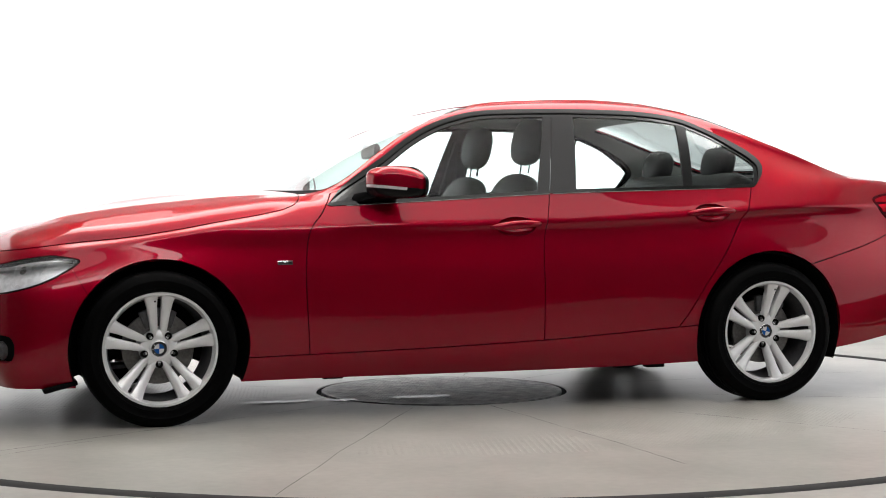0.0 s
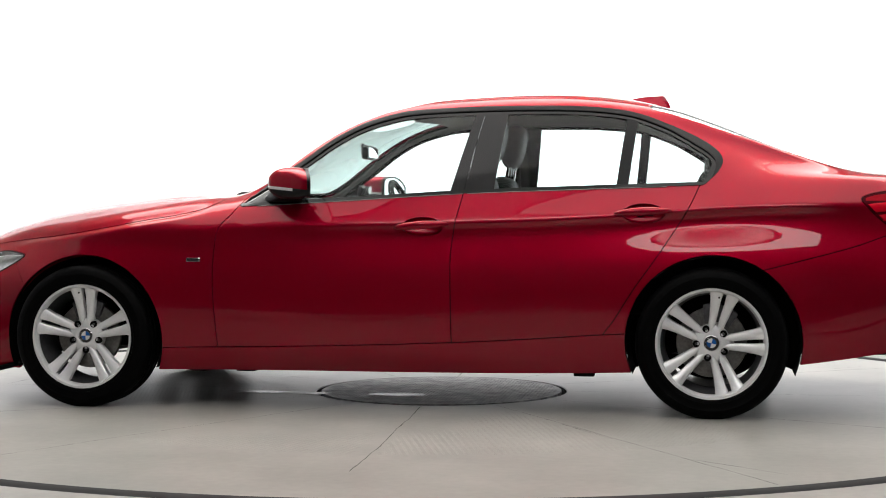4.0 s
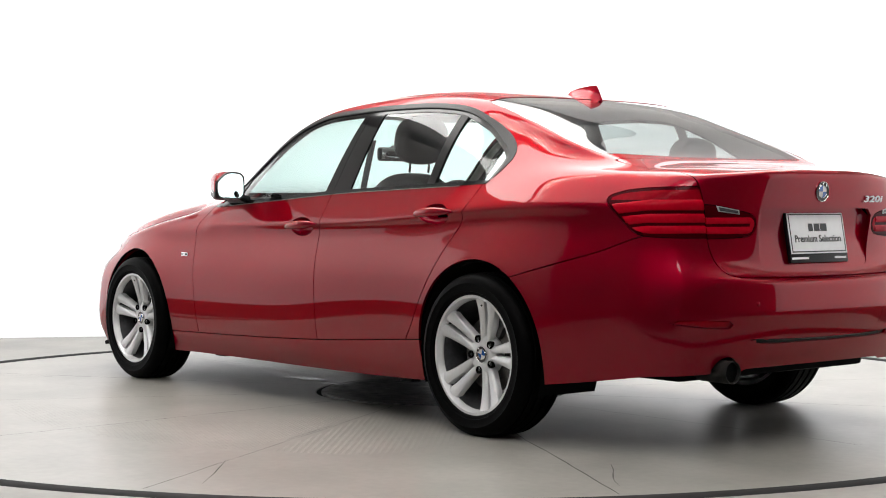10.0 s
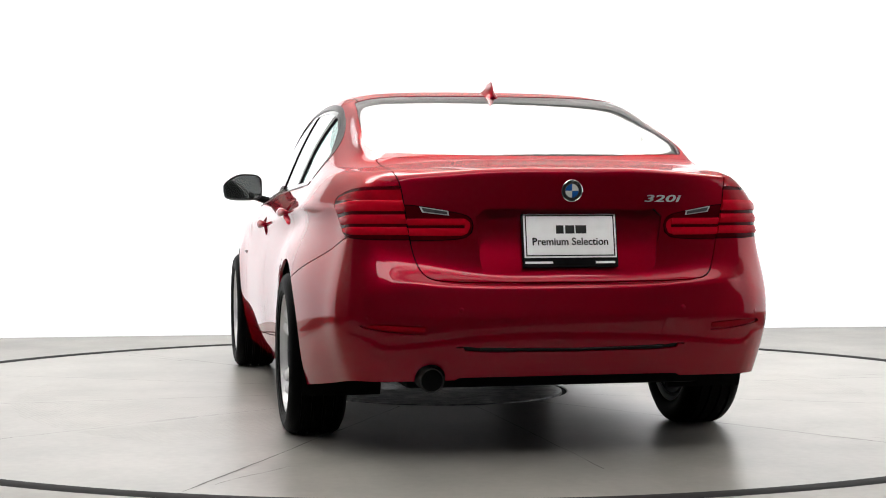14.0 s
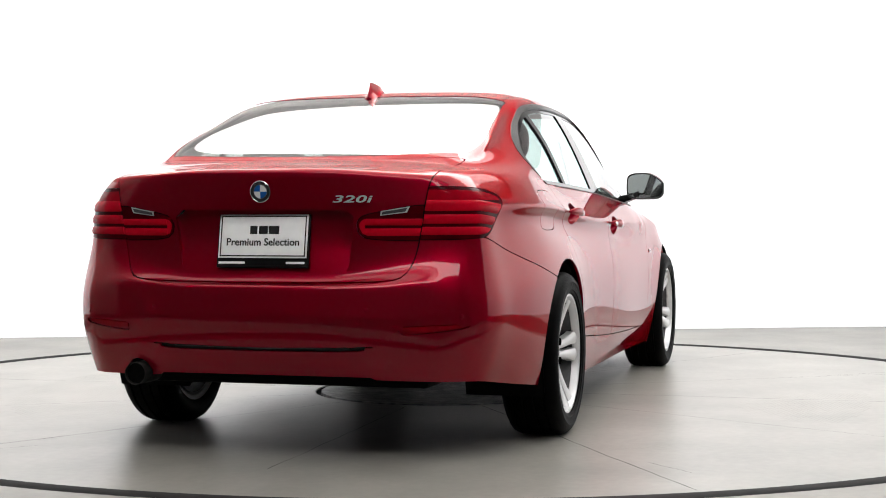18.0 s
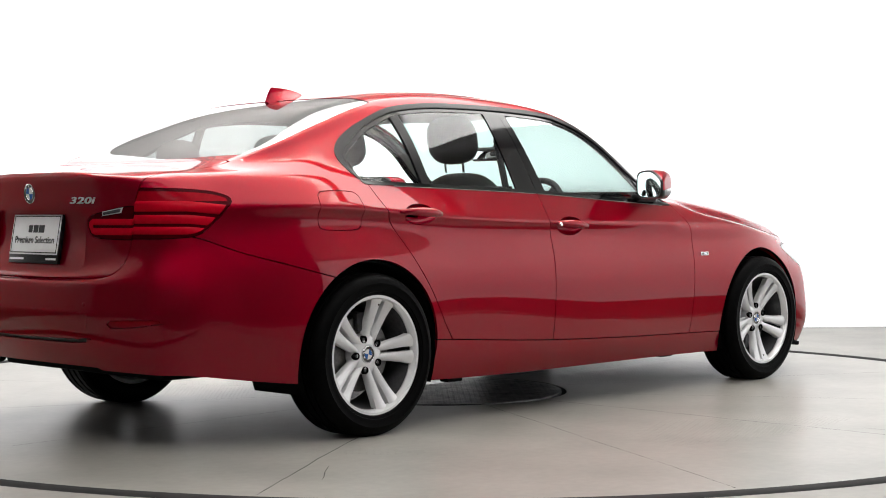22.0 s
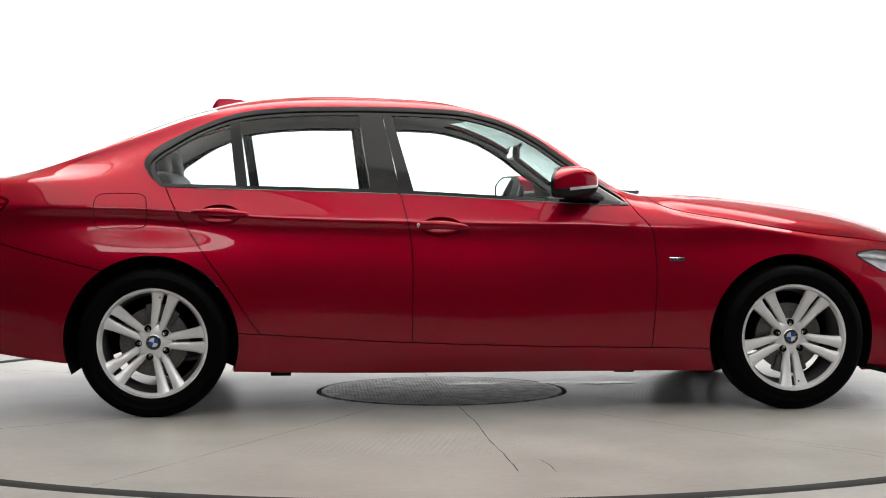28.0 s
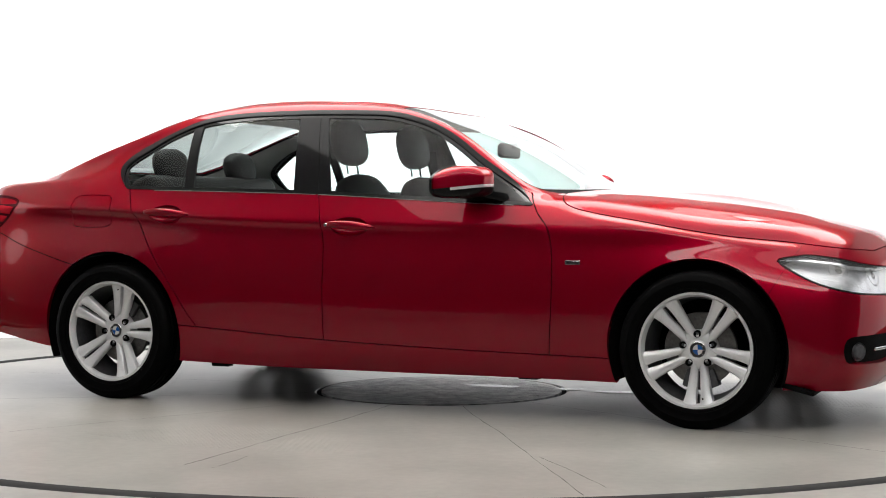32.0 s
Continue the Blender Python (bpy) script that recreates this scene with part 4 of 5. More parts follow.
def bumpers():
    rear, front = SHEETS["bump_r"], SHEETS["bump_f"]
    yz = lambda f: (lambda V: f(np.abs(V[:, Y]), V[:, Z]))
    end_r = lambda V: V[:, X] + 2.12
    refl, rear = split(rear, lambda V: np.maximum(yz(REFLECTOR)(V), end_r(V)))
    strip, rear = split(rear, lambda V: np.maximum(yz(VALANCE_STRIP)(V), end_r(V)))
    valance, rear = split(rear, lambda V: np.maximum(yz(LOWER_VALANCE)(V), end_r(V)))
    _, rear = split(rear, lambda V: np.maximum(np.hypot(V[:, Y] - .494, V[:, Z] - .303) - .052, end_r(V)))
    rb = panel("rear_bumper", rear, PAINT, label="red rear bumper", flange=0.018)
    for half in both_sides(refl):
        sgn = 1 if half[0][:, Y].mean() > 0 else -1
        panel("reflector_recess", biggest(half), PAINT, rb, "dark recess of the reflector", push=-0.008, flange=0.004)
        skin_patch("reflector", half, [(.520, .484), (.60, .4885), (.69, .4915), (.712, .490)], [(.522, .468), (.60, .468), (.69, .4785), (.715, .483)], sgn, RED_LENS, rb, "red strip reflector", push=-0.003)
    ds = panel("diffuser_strip", strip, BLACK_TRIM, rb, "black strip in the bumper", push=-0.008)
    # the highlight along the strip is put in as a thin grey line
    skin_patch("highlight_line", strip, [(-.33, .4075), (0, .4045), (.33, .4075)], [(-.33, .4055), (0, .4005), (.33, .4055)], 1, DARK_ALLOY, ds, "thin grey line standing for the strip's highlight", push=-0.006)
    skin_patch("tow_cover", rear, [(.334, .509), (.416, .509)], [(.3145, .448), (.396, .448)], -1, PAINT, rb, "square red towing-eye cover", push=0.0010)
    panel("valance", valance, BLACK_MATT, rb, "black lower valance", push=-0.02)
    # little round parking sensors
    for y, z in ((.40, .545), (-.40, .545), (.70, .52), (-.70, .52)):
        on_skin("parking_sensor", rear, (-2.42 if abs(y) < .5 else -2.30, y, z), lathe_bm([(0, .0006), (.008, .0006), (.009, 0), (.009, -.004)], 20), PAINT, rb)
    # front
    end_f = lambda V: 1.75 - V[:, X]
    fog, front = split(front, lambda V: np.maximum(yz(FOG)(V), end_f(V)))
    kid, front = split(front, lambda V: np.maximum(yz(KIDNEY)(V), 1.9 - V[:, X]))
    take, front = split(front, lambda V: np.maximum(yz(INTAKE)(V), 1.9 - V[:, X]))
    fb = panel("front_bumper", front, PAINT, label="red front bumper", flange=0.025)
    for half, sgn in zip(both_sides(fog), (1, -1)):
        panel("fog_lamp_surround", half, BLACK_MATT, fb, "black fog lamp surround", push=-0.022)
        lamp = lathe_bm([(0, .010), (.024, .008), (.032, 0), (.036, .004), (.038, -.004), (.038, -.03)], 32)
        on_skin("fog_lamp", half, (1.98, sgn * .70, .325), lamp, DARK_ALLOY, fb, "round fog lamp", inset=-0.02)
        bar = box_bm((.20, .014, .012), bevel=0.004)
        on_skin("intake_bar", half, (2.08, sgn * .55, .33), bar, CHROME, fb, inset=-0.016)
    for half, sgn in zip(both_sides(kid), (1, -1)):
        mesh, ring = split(half, lambda V: yz(KIDNEY)(V) + 0.016)
        panel("grille_frame", ring, CHROME, fb, "chrome grille frame", push=0.004, flange=0.03)
        panel("grille_mesh", mesh, BLACK_MATT, fb, push=-0.035, flange=0)
        for k in range(9):
            y0 = .05 + k * .025
            sl, _ = band(mesh, lambda V: np.abs(V[:, Y]), y0 - .0045, y0 + .0045)
            if len(sl[1]) > 3:
              panel("grille_slat", biggest(sl), BLACK_GLOSS, fb, push=-0.006, flange=0.025)
    panel("lower_intake", take, BLACK_MATT, fb, "black lower air intake", push=-0.03)


def band(mesh, column, lo, hi):
    """The strip of a sheet between two values of a column, and the rest."""
    low, rest = split(mesh, lambda V: column(V) - lo)
    mid, high = split(rest, lambda V: column(V) - hi)
    (Va, Ta), (Vb, Tb) = low, high
    return mid, (np.vstack([Va, Vb]), np.vstack([Ta, Tb + len(Va)]))


def skin_point(mesh, near):
    """The point and the normal of a sheet nearest to a place."""
    V = mesh[0]
    d = np.linalg.norm(V[:, :3] - np.array(near), axis=1)
    i = np.argsort(d)[:6]
    w = 1 / (d[i] + 1e-4)
    w /= w.sum()
    n = Vector(w @ V[i, 5:8]).normalized()
    p = Vector(w @ V[i, :3])
    p = p + n * ((Vector(V[i[0], :3]) - p).dot(n))
    near = Vector(near)
    near = near - n * (near - p).dot(n)
    return near, n


def on_skin(name, mesh, near, bm, mat, parent, label="", inset=0.0, up=(0, 0, 1)):
    """Seat a small part, modelled facing +z, on a sheet at a place."""
    p, n = skin_point(mesh, near)
    yv = (Vector(up) - n * n.dot(Vector(up))).normalized()
    xv = yv.cross(n)
    m = Matrix((xv, yv, n)).transposed().to_4x4()
    m.translation = p + n * inset
    moved(bm, m)
    return part(name, bm, mat, parent, label)


def skin_patch(name, mesh, top, bottom, sgn, mat, parent, label="", push=0.0, depth=0.006, n=20, m=4):
    """A small panel on a rear-facing sheet, between an upper and a lower line of (y, z)."""
    V, T = mesh
    T = T[V[T, X].mean(1) < -1.9]
    a, b, c = (V[T[:, k]] for k in range(3))
    den = (b[:, Z] - c[:, Z]) * (a[:, Y] - c[:, Y]) + (c[:, Y] - b[:, Y]) * (a[:, Z] - c[:, Z])
    den = np.where(np.abs(den) < 1e-12, 1e-12, den)
    P, N = [], []
    for i in range(n + 1):
        f = i / n * 2 - 1
        f = (math.copysign(abs(f) ** .8, f) + 1) / 2
        rows = []
        for line in (top, bottom):
            u = np.linspace(0, 1, len(line))
            rows.append((np.interp(f, u, [p[0] for p in line]), np.interp(f, u, [p[1] for p in line])))
        for j in range(m + 1):
            g = j / m
            y, z = (rows[0][k] * (1 - g) + rows[1][k] * g for k in (0, 1))
            y *= sgn
            w0 = ((b[:, Z] - c[:, Z]) * (y - c[:, Y]) + (c[:, Y] - b[:, Y]) * (z - c[:, Z])) / den
            w1 = ((c[:, Z] - a[:, Z]) * (y - c[:, Y]) + (a[:, Y] - c[:, Y]) * (z - c[:, Z])) / den
            worst = np.minimum(np.minimum(w0, w1), 1 - w0 - w1)
            k = int(worst.argmax())
            p = np.clip([w0[k], w1[k], 1 - w0[k] - w1[k]], -.5, 1.5) @ np.stack([a[k], b[k], c[k]])
            q = Vector(p[5:8]).normalized()
            P.append(Vector((p[X], y, z)) + q * push)
            N.append(q)
    w = m + 1
    faces = [(i * w + j, i * w + j + 1, (i + 1) * w + j + 1, (i + 1) * w + j) for i in range(n) for j in range(m)]
    rim = [i * w for i in range(n + 1)] + [n * w + j for j in range(1, w)] + [i * w + m for i in range(n - 1, -1, -1)] + [j for j in range(m - 1, 0, -1)]
    base = len(P)
    verts = P + [P[k] - N[k] * depth for k in rim]
    r = len(rim)
    faces += [(rim[k], rim[(k + 1) % r], base + (k + 1) % r, base + k) for k in range(r)]
    bm = bmesh.new()
    vs = [bm.verts.new(v) for v in verts]
    for f in faces:
        bm.faces.new([vs[k] for k in f])
    return part(name, bm, mat, parent, label, angle=0.8)


def rounded(mesh, column, lo, hi, rise):
    """A strip of a sheet swollen outwards into a half-round bar."""
    V, T = mesh
    V = V.copy()
    u = np.clip((column(V) - (lo + hi) / 2) / ((hi - lo) / 2), -1, 1)
    V[:, :3] += V[:, 5:8] * (rise * np.sqrt(1 - .98 * u * u))[:, None]
    N = vertex_normals(V, T)
    V[:, 5:8] = N * np.sign((N * mesh[0][:, 5:8]).sum(1))[:, None]
    return V, T


def tail_lamps():
    for sgn, half in zip((1, -1), both_sides(SHEETS["lamp_outer"])):
        tl = None
        rest = half
        ring, rest = split(rest, lambda V: -(np.maximum(TAIL_SIDE(V[:, X], V[:, Z]), .4 - np.abs(V[:, Y])) + 0.011))
        tl = panel("tail_lamp", ring, RED_DARK, label="red wraparound tail lamp", flange=0.03)
        for z0, z1 in ((.801, .829), (.840, .872), (.884, .922)):
            level = lambda V: V[:, Z] + .10 * np.clip(V[:, X] + 2.20, 0, 1)
            bar, rest = band(rest, level, z0, z1)
            panel("light_bar", rounded(biggest(bar), level, z0, z1, .006), RED_BAR, tl, flange=0.008)
        top, low = split(rest, lambda V: .922 - V[:, Z])
        panel("upper_lens", top, RED_LENS, tl, "red upper lens", flange=0)
        panel("lower_lens", low, RED_DARK, tl, "deep red ledges between the light bars", flange=0)
    for sgn, half in zip((1, -1), both_sides(SHEETS["lamp_inner"])):
        fin = lambda V: TAIL_INNER(np.abs(V[:, Y]), V[:, Z])
        ring, rest = split(half, lambda V: -(fin(V) + 0.010))
        tl = panel("tail_lamp", ring, RED_DARK, label="red tail lamp set in the boot lid", flange=0.02)
        rl = skin_patch("reversing_lens", half, [(.432, .884), (.530, .900)], [(.428, .868), (.520, .879)], sgn, WHITE_ENAMEL, tl, "clear reversing lens with a white edge", push=0.0015)
        skin_patch("lens_core", half, [(.437, .8815), (.522, .8955)], [(.434, .8715), (.514, .882)], sgn, DARK_ALLOY, rl, "grey core of the reversing lens", push=0.003)
        for z0, hgt in ((.846, .0115), (.811, .0130)):
            outer_part, inner_part = split(rest, lambda V: .375 - np.abs(V[:, Y]))
            bar, rest = band(outer_part, lambda V: V[:, Z], z0 - hgt, z0 + hgt)
            rest = (np.vstack([rest[0], inner_part[0]]), np.vstack([rest[1], inner_part[1] + len(rest[0])]))
            panel("light_bar", rounded(biggest(bar), lambda V: V[:, Z], z0 - hgt, z0 + hgt, .005), RED_BAR, tl, flange=0.006)
        endbar, rest = split(rest, lambda V: np.abs(V[:, Y]) - .375)
        panel("light_bar", endbar, RED_BAR, tl, push=0.001, flange=0.004)
        top, low = split(rest, lambda V: .862 - V[:, Z])
        panel("upper_lens", top, RED_DARK, tl, flange=0)
        panel("lens", low, RED_DARK, tl, flange=0)


def head_lamps():
    for sgn, half in zip((1, -1), both_sides(SHEETS["head"])):
        seal, cover = split(half, lambda V: -(np.maximum(HEAD_SIDE(V[:, X], V[:, Z]), .30 - np.abs(V[:, Y])) + .0055))
        hl = panel("head_lamp", cover, LAMP_GLASS, label="clear head lamp with chrome projectors", flange=0)
        hl.visible_shadow = False
        panel("lamp_seal", seal, BLACK_TRIM, hl, "thin black seal", flange=0.012)
        panel("housing", half, material_housing, hl, "grey reflector housing", push=-0.045, flange=-0.043)
        brow, _ = split(half, lambda V: -(V[:, Z] - (.688 - (V[:, X] - 1.80) * .12)))
        panel("brow", brow, CHROME, hl, "bright upper trim", push=-0.012, flange=0.02)
        for xx, yy, zz, r in ((1.925, .665, .622, .040), (2.045, .555, .612, .040)):
            ring = lathe_bm([(r * .55, .008), (r * .8, .012), (r, .016), (r * 1.12, .010), (r * 1.15, -.02)], 32)
            rr = on_skin("projector_ring", half, (xx, sgn * yy, zz), ring, material_housing, hl, inset=-0.0595)
            lens = lathe_bm([(0, .014), (r * .3, .012), (r * .55, .004)], 24)
            on_skin("projector_lens", half, (xx, sgn * yy, zz), lens, STEEL, rr, inset=-0.055)


material_housing = material("grey_lamp_housing", (0.74, 0.745, 0.76), rough=0.28, metal=0.55, grain=0.2, grain_scale=35)


def side_glass():
    """Side windows: outer black bead, inner frame, gloss pillars and the panes."""
    for sgn, half in zip((1, -1), both_sides(SHEETS["dlo"])):
        d = lambda V: np.maximum(dlo_d(V[:, X], V[:, Z]), (V[:, S] - 8.45) * .06)

        def inset(V):
            h = np.clip((V[:, Z] - belt_z(V[:, X])) / .13, 0, 1)
            return d(V) + .013 + (.023 + .012 * np.clip((-1.22 - V[:, X]) / .12, 0, 1)) * h * h * (3 - 2 * h)
        inner, frame_band = split(half, inset)
        bead, frame_in = split(frame_band, lambda V: -(inset(V) - .016))
        strip, bead = split(bead, lambda V: V[:, Z] - belt_z(V[:, X]) - .0145)
        ws = panel("window_surround", bead, BLACK_TRIM, label="satin black window surround", push=0.002, flange=0.012)
        panel("belt_strip", strip, BLACK_GLOSS, ws, "gloss black belt moulding", push=0.004, flange=0.012)
        strip2, frame_in = split(frame_in, lambda V: V[:, Z] - belt_z(V[:, X]) - .0145)
        if len(strip2[1]):
            panel("belt_strip", strip2, BLACK_GLOSS, ws, push=0.003, flange=0.008)
        panel("window_channel", frame_in, BLACK_GLOSS, ws, "black rubber window channel", push=-0.004, flange=0.01)
        sail, rest = split(inner, lambda V: .50 - (V[:, Z] - .93) * .28 - V[:, X])
        panel("mirror_sail", sail, BLACK_TRIM, ws, "black mirror corner panel", push=-0.003, flange=0.01)
        front, rest = split(rest, lambda V: -.268 - .264 * (V[:, Z] - .942) - V[:, X])
        pillar, rest = split(rest, lambda V: -.464 - .141 * (V[:, Z] - .961) - V[:, X])
        p1, p2 = cut_gap(pillar, lambda V: fd(V[:, X], V[:, Z]), 0.0012)
        for q in (p1, p2):
            panel("pillar_cover", q, BLACK_GLOSS, ws, "gloss black door pillar cover", push=-0.001, flange=0.008)
        rear, rest = split(rest, lambda V: -.999 - .126 * (V[:, Z] - .982) - V[:, X])
        divider, quarter = split(rest, lambda V: -1.049 - .126 * (V[:, Z] - .984) - V[:, X])
        panel("window_divider", divider, BLACK_TRIM, ws, "black window divider", push=0.002, flange=0.012)
        for nm, q in (("front_window", front), ("rear_window", rear), ("quarter_window", quarter)):
            g = panel(nm, q, GLASS, label="tinted side window", flange=0.0, push=-0.006)
            g.visible_shadow = False


def inner_shell():
    """Dark backing behind the joints, and the cabin's lining."""
    src = SHEETS["inner"]
    _, no_win = split(src, lambda V: np.maximum(dlo_d(V[:, X], V[:, Z]), not_side(V)) + .012)
    _, no_win = split(no_win, lambda V: SHEETS["screen"](V) + .05)
    _, no_win = split(no_win, lambda V: SHEETS["back_screen"](V) + .05)
    _, shell = split(no_win, lambda V: np.maximum(HEAD_SIDE(V[:, X], V[:, Z]) - .01, .28 - np.abs(V[:, Y])))
    for cx, cz in ((-.160, .812), (-1.118, .868)):
        _, shell = split(shell, lambda V: (np.hypot((V[:, X] - cx) / .104, (V[:, Z] - cz) / .055) - 1) * .055)
    _, shell = split(shell, lambda V: np.maximum(1.95 - V[:, X], V[:, Z] - .72))
    _, shell = split(shell, lambda V: np.maximum(V[:, Z] - .38, 1.55 - np.abs(V[:, X])))
    _, shell = split(shell, lambda V: np.maximum(NICHE(np.abs(V[:, Y]), V[:, Z]) - .01, V[:, X] + 2.2))
    panel("inner_structure", shell, BLACK_MATT, label="dark structure behind the panels", push=-0.013, flange=0)
    lining, _ = split(no_win, lambda V: np.maximum.reduce([V[:, X] - .80, -1.93 - V[:, X], .35 - V[:, Z]]))
    low, high = split(lining, lambda V: V[:, Z] - belt_z(V[:, X]) + .01)
    for half in both_sides(low):
        panel("door_card", half, DASH, label="dark door lining", push=-0.05, flange=0)
    panel("headliner", high, CLOTH, label="light grey headliner and pillar trim", push=-0.028, flange=0)


bumpers()
tail_lamps()
head_lamps()
side_glass()
inner_shell()


# ---- wheels ----
def wheel_parts():
    """One wheel, facing +z, centred on its own hub."""
    rim_profile = [(.226, .100), (.236, .100), (.2385, .096), (.2385, .088), (.232, .082), (.222, .074), (.212, .02), (.206, -.06), (.214, -.09), (.232, -.098)]
    w = part("wheel", lathe_bm([(.216, .074), (.221, .090), (.226, .100)] + rim_profile[1:], 72), ALLOY, None, "silver alloy wheel with five double spokes")
    groove = []
    for z in (.062, .022, -.022, -.062):
        groove += [(.3225, z + .006), (.315, z + .004), (.315, z - .004), (.3225, z - .006)]
    tyre = [(.226, .092), (.236, .100), (.240, .106), (.250, .109), (.2515, .1115), (.262, .1130), (.280, .1132), (.282, .1145), (.286, .1130), (.300, .108), (.311, .098), (.318, .088), (.3215, .078)] + groove + [(.3215, -.078), (.311, -.098), (.286, -.112), (.262, -.112), (.236, -.100), (.226, -.092)]
    part("tyre", lathe_bm(tyre, 96), RUBBER, w, "black rubber tyre")
    # barrel coloured dark for the shade inside the wheel
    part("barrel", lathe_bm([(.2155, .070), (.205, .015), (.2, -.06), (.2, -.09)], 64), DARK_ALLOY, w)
    # five double spokes, each a pair of ridged prongs
    for k in range(5):
        b = bmesh.new()
        for side in (-1, 1):
            rings = []
            for i in range(9):
                f = i / 8
                r = .050 + f * .172
                mid = side * (.0172 + .0128 * f + .007 * f * f)
                half = .0132 + .0125 * f + (.010 * max(0, f - .8) * 5 if f > .8 else 0) * .6
                z = .048 + .010 * math.sin(f * math.pi * .6) + .030 * f ** 2.2
                sec = []
                for u, dz in ((-1, -.030), (-.92, -.004), (-.55, .001), (0.05 * side, .0035), (.55, .001), (.92, -.004), (1, -.030)):
                    sec.append(b.verts.new((r, mid + half * u, z + dz)))
                rings.append(sec)
            for a, c in zip(rings, rings[1:]):
                for j in range(6):
                    b.faces.new((a[j], a[j + 1], c[j + 1], c[j]))
            b.faces.new(rings[0])
            b.faces.new(rings[-1][::-1])
        # web between the prongs, lower down
        q = [b.verts.new(v) for v in ((.045, -.012, .018), (.045, .012, .018), (.095, .012, .016), (.095, -.012, .016))]
        b.faces.new(q)
        moved(b, Matrix.Rotation(2 * math.pi * k / 5, 4, "Z"))
        part("spoke", b, ALLOY, w, angle=0.9)
    part("hub", lathe_bm([(.030, .046), (.040, .052), (.068, .050), (.079, .042), (.081, .0)], 48), ALLOY, w)
    # bolt holes: their shade is put in as black cups with dark bolts
    for k in range(5):
        a = 2 * math.pi * (k + .5) / 5
        pocket = part("bolt_pocket", moved(lathe_bm([(0, .0500), (.0128, .0510), (.0140, .0580), (.0150, .0565), (.0150, .040)], 20), Matrix.Translation((.0645 * math.cos(a), .0645 * math.sin(a), 0))), BLACK_MATT, w, "black cup with a bolt hole's shade in its colour")
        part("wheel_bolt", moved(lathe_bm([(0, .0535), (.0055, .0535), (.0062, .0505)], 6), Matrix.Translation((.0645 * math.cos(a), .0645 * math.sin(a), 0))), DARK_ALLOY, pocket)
    roundel(w, .0330, Matrix.Translation((0, 0, .0535)))
    part("valve", tube_bm([(.208, .02, .06), (.196, .02, .082)], .004), BLACK_MATT, w)
    part("brake_disc", lathe_bm([(.070, .004), (.075, .008), (.148, .008), (.150, .004), (.150, -.010), (.070, -.010)], 64), STEEL, w, "steel brake disc")
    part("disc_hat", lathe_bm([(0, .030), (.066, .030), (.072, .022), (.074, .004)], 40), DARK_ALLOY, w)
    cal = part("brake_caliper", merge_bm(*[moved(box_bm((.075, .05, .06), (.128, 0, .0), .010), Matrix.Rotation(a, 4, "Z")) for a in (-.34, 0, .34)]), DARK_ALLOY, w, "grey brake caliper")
    return w


def roundel(parent, r, m):
    """A round badge: black ring, blue and white quarters, bright rim."""
    ring = part("roundel", moved(lathe_bm([(0, -.002), (r * .64, -.0005), (r * .93, .0005)], 40), m), INK, parent, "round badge with blue and white quarters")
    part("roundel_rim", moved(lathe_bm([(r * .92, .0008), (r * .95, .0022), (r, .0010), (r, -.006)], 40), m), CHROME, ring)
    part("roundel_rim", moved(lathe_bm([(r * .60, -.0003), (r * .625, .0014), (r * .655, -.0003)], 40), m), CHROME, ring)
    for k in range(4):
        b = bmesh.new()
        c = b.verts.new((0, 0, .0016))
        arc = [b.verts.new((r * .61 * math.cos((k + i / 8) * math.pi / 2), r * .61 * math.sin((k + i / 8) * math.pi / 2), .0006)) for i in range(9)]
        for p, q in zip(arc, arc[1:]):
            b.faces.new((c, p, q))
        part("quarter", moved(b, m), WHITE_ENAMEL if k % 2 == 0 else BLUE, ring)
    # three plain marks on the ring in place of letters
    for a in (math.radians(130), math.radians(90), math.radians(50)):
        b = box_bm((r * .20, r * .17, .0012), (0, r * .78, .0010), .0003)
        part("mark", moved(b, m @ Matrix.Rotation(a - math.pi / 2, 4, "Z")), CHROME, ring)
    return ring


def wheels():
    first = wheel_parts()
    spots = ((1.405, 1, 90), (-1.405, 1, 75), (1.405, -1, -88), (-1.405, -1, 75))
    for i, (x, sgn, turn) in enumerate(spots):
        # local z points outwards, local y up; seen from outside, angles run the same way
        xv = Vector((-1 if sgn > 0 else 1, 0, 0))
        m = Matrix((xv, Vector((0, 0, 1)), Vector((0, sgn, 0)))).transposed().to_4x4()
        m.translation = (x, sgn * .801, .319)
        m = m @ Matrix.Rotation(radians(turn), 4, "Z")
        if i == 0:
            first.parent = CAR
            first.matrix_basis = m
        else:
            w = copy_thing(first, m)
            w.parent = CAR
        # wheel-house liner
        r0 = .366
        b = lathe_bm([(r0, .30), (r0, .0), (.05, -.01)], 40, arc=(radians(-22), radians(202)))
        mm = Matrix((Vector((1, 0, 0)), Vector((0, 0, 1)), Vector((0, -sgn, 0)))).transposed().to_4x4()
        mm = Matrix((Vector((1, 0, 0)), Vector((0, 0, 1)), Vector((0, -1, 0)))).transposed().to_4x4() if sgn < 0 else Matrix((Vector((-1, 0, 0)), Vector((0, 0, 1)), Vector((0, 1, 0)))).transposed().to_4x4()
        cx, cz, _ = ARCHES[0 if x > 0 else 1]
        mm.translation = (cx, sgn * .575, cz)
        part("wheel_liner", moved(b, mm), BLACK_MATT, CAR, "black wheel-house liner")


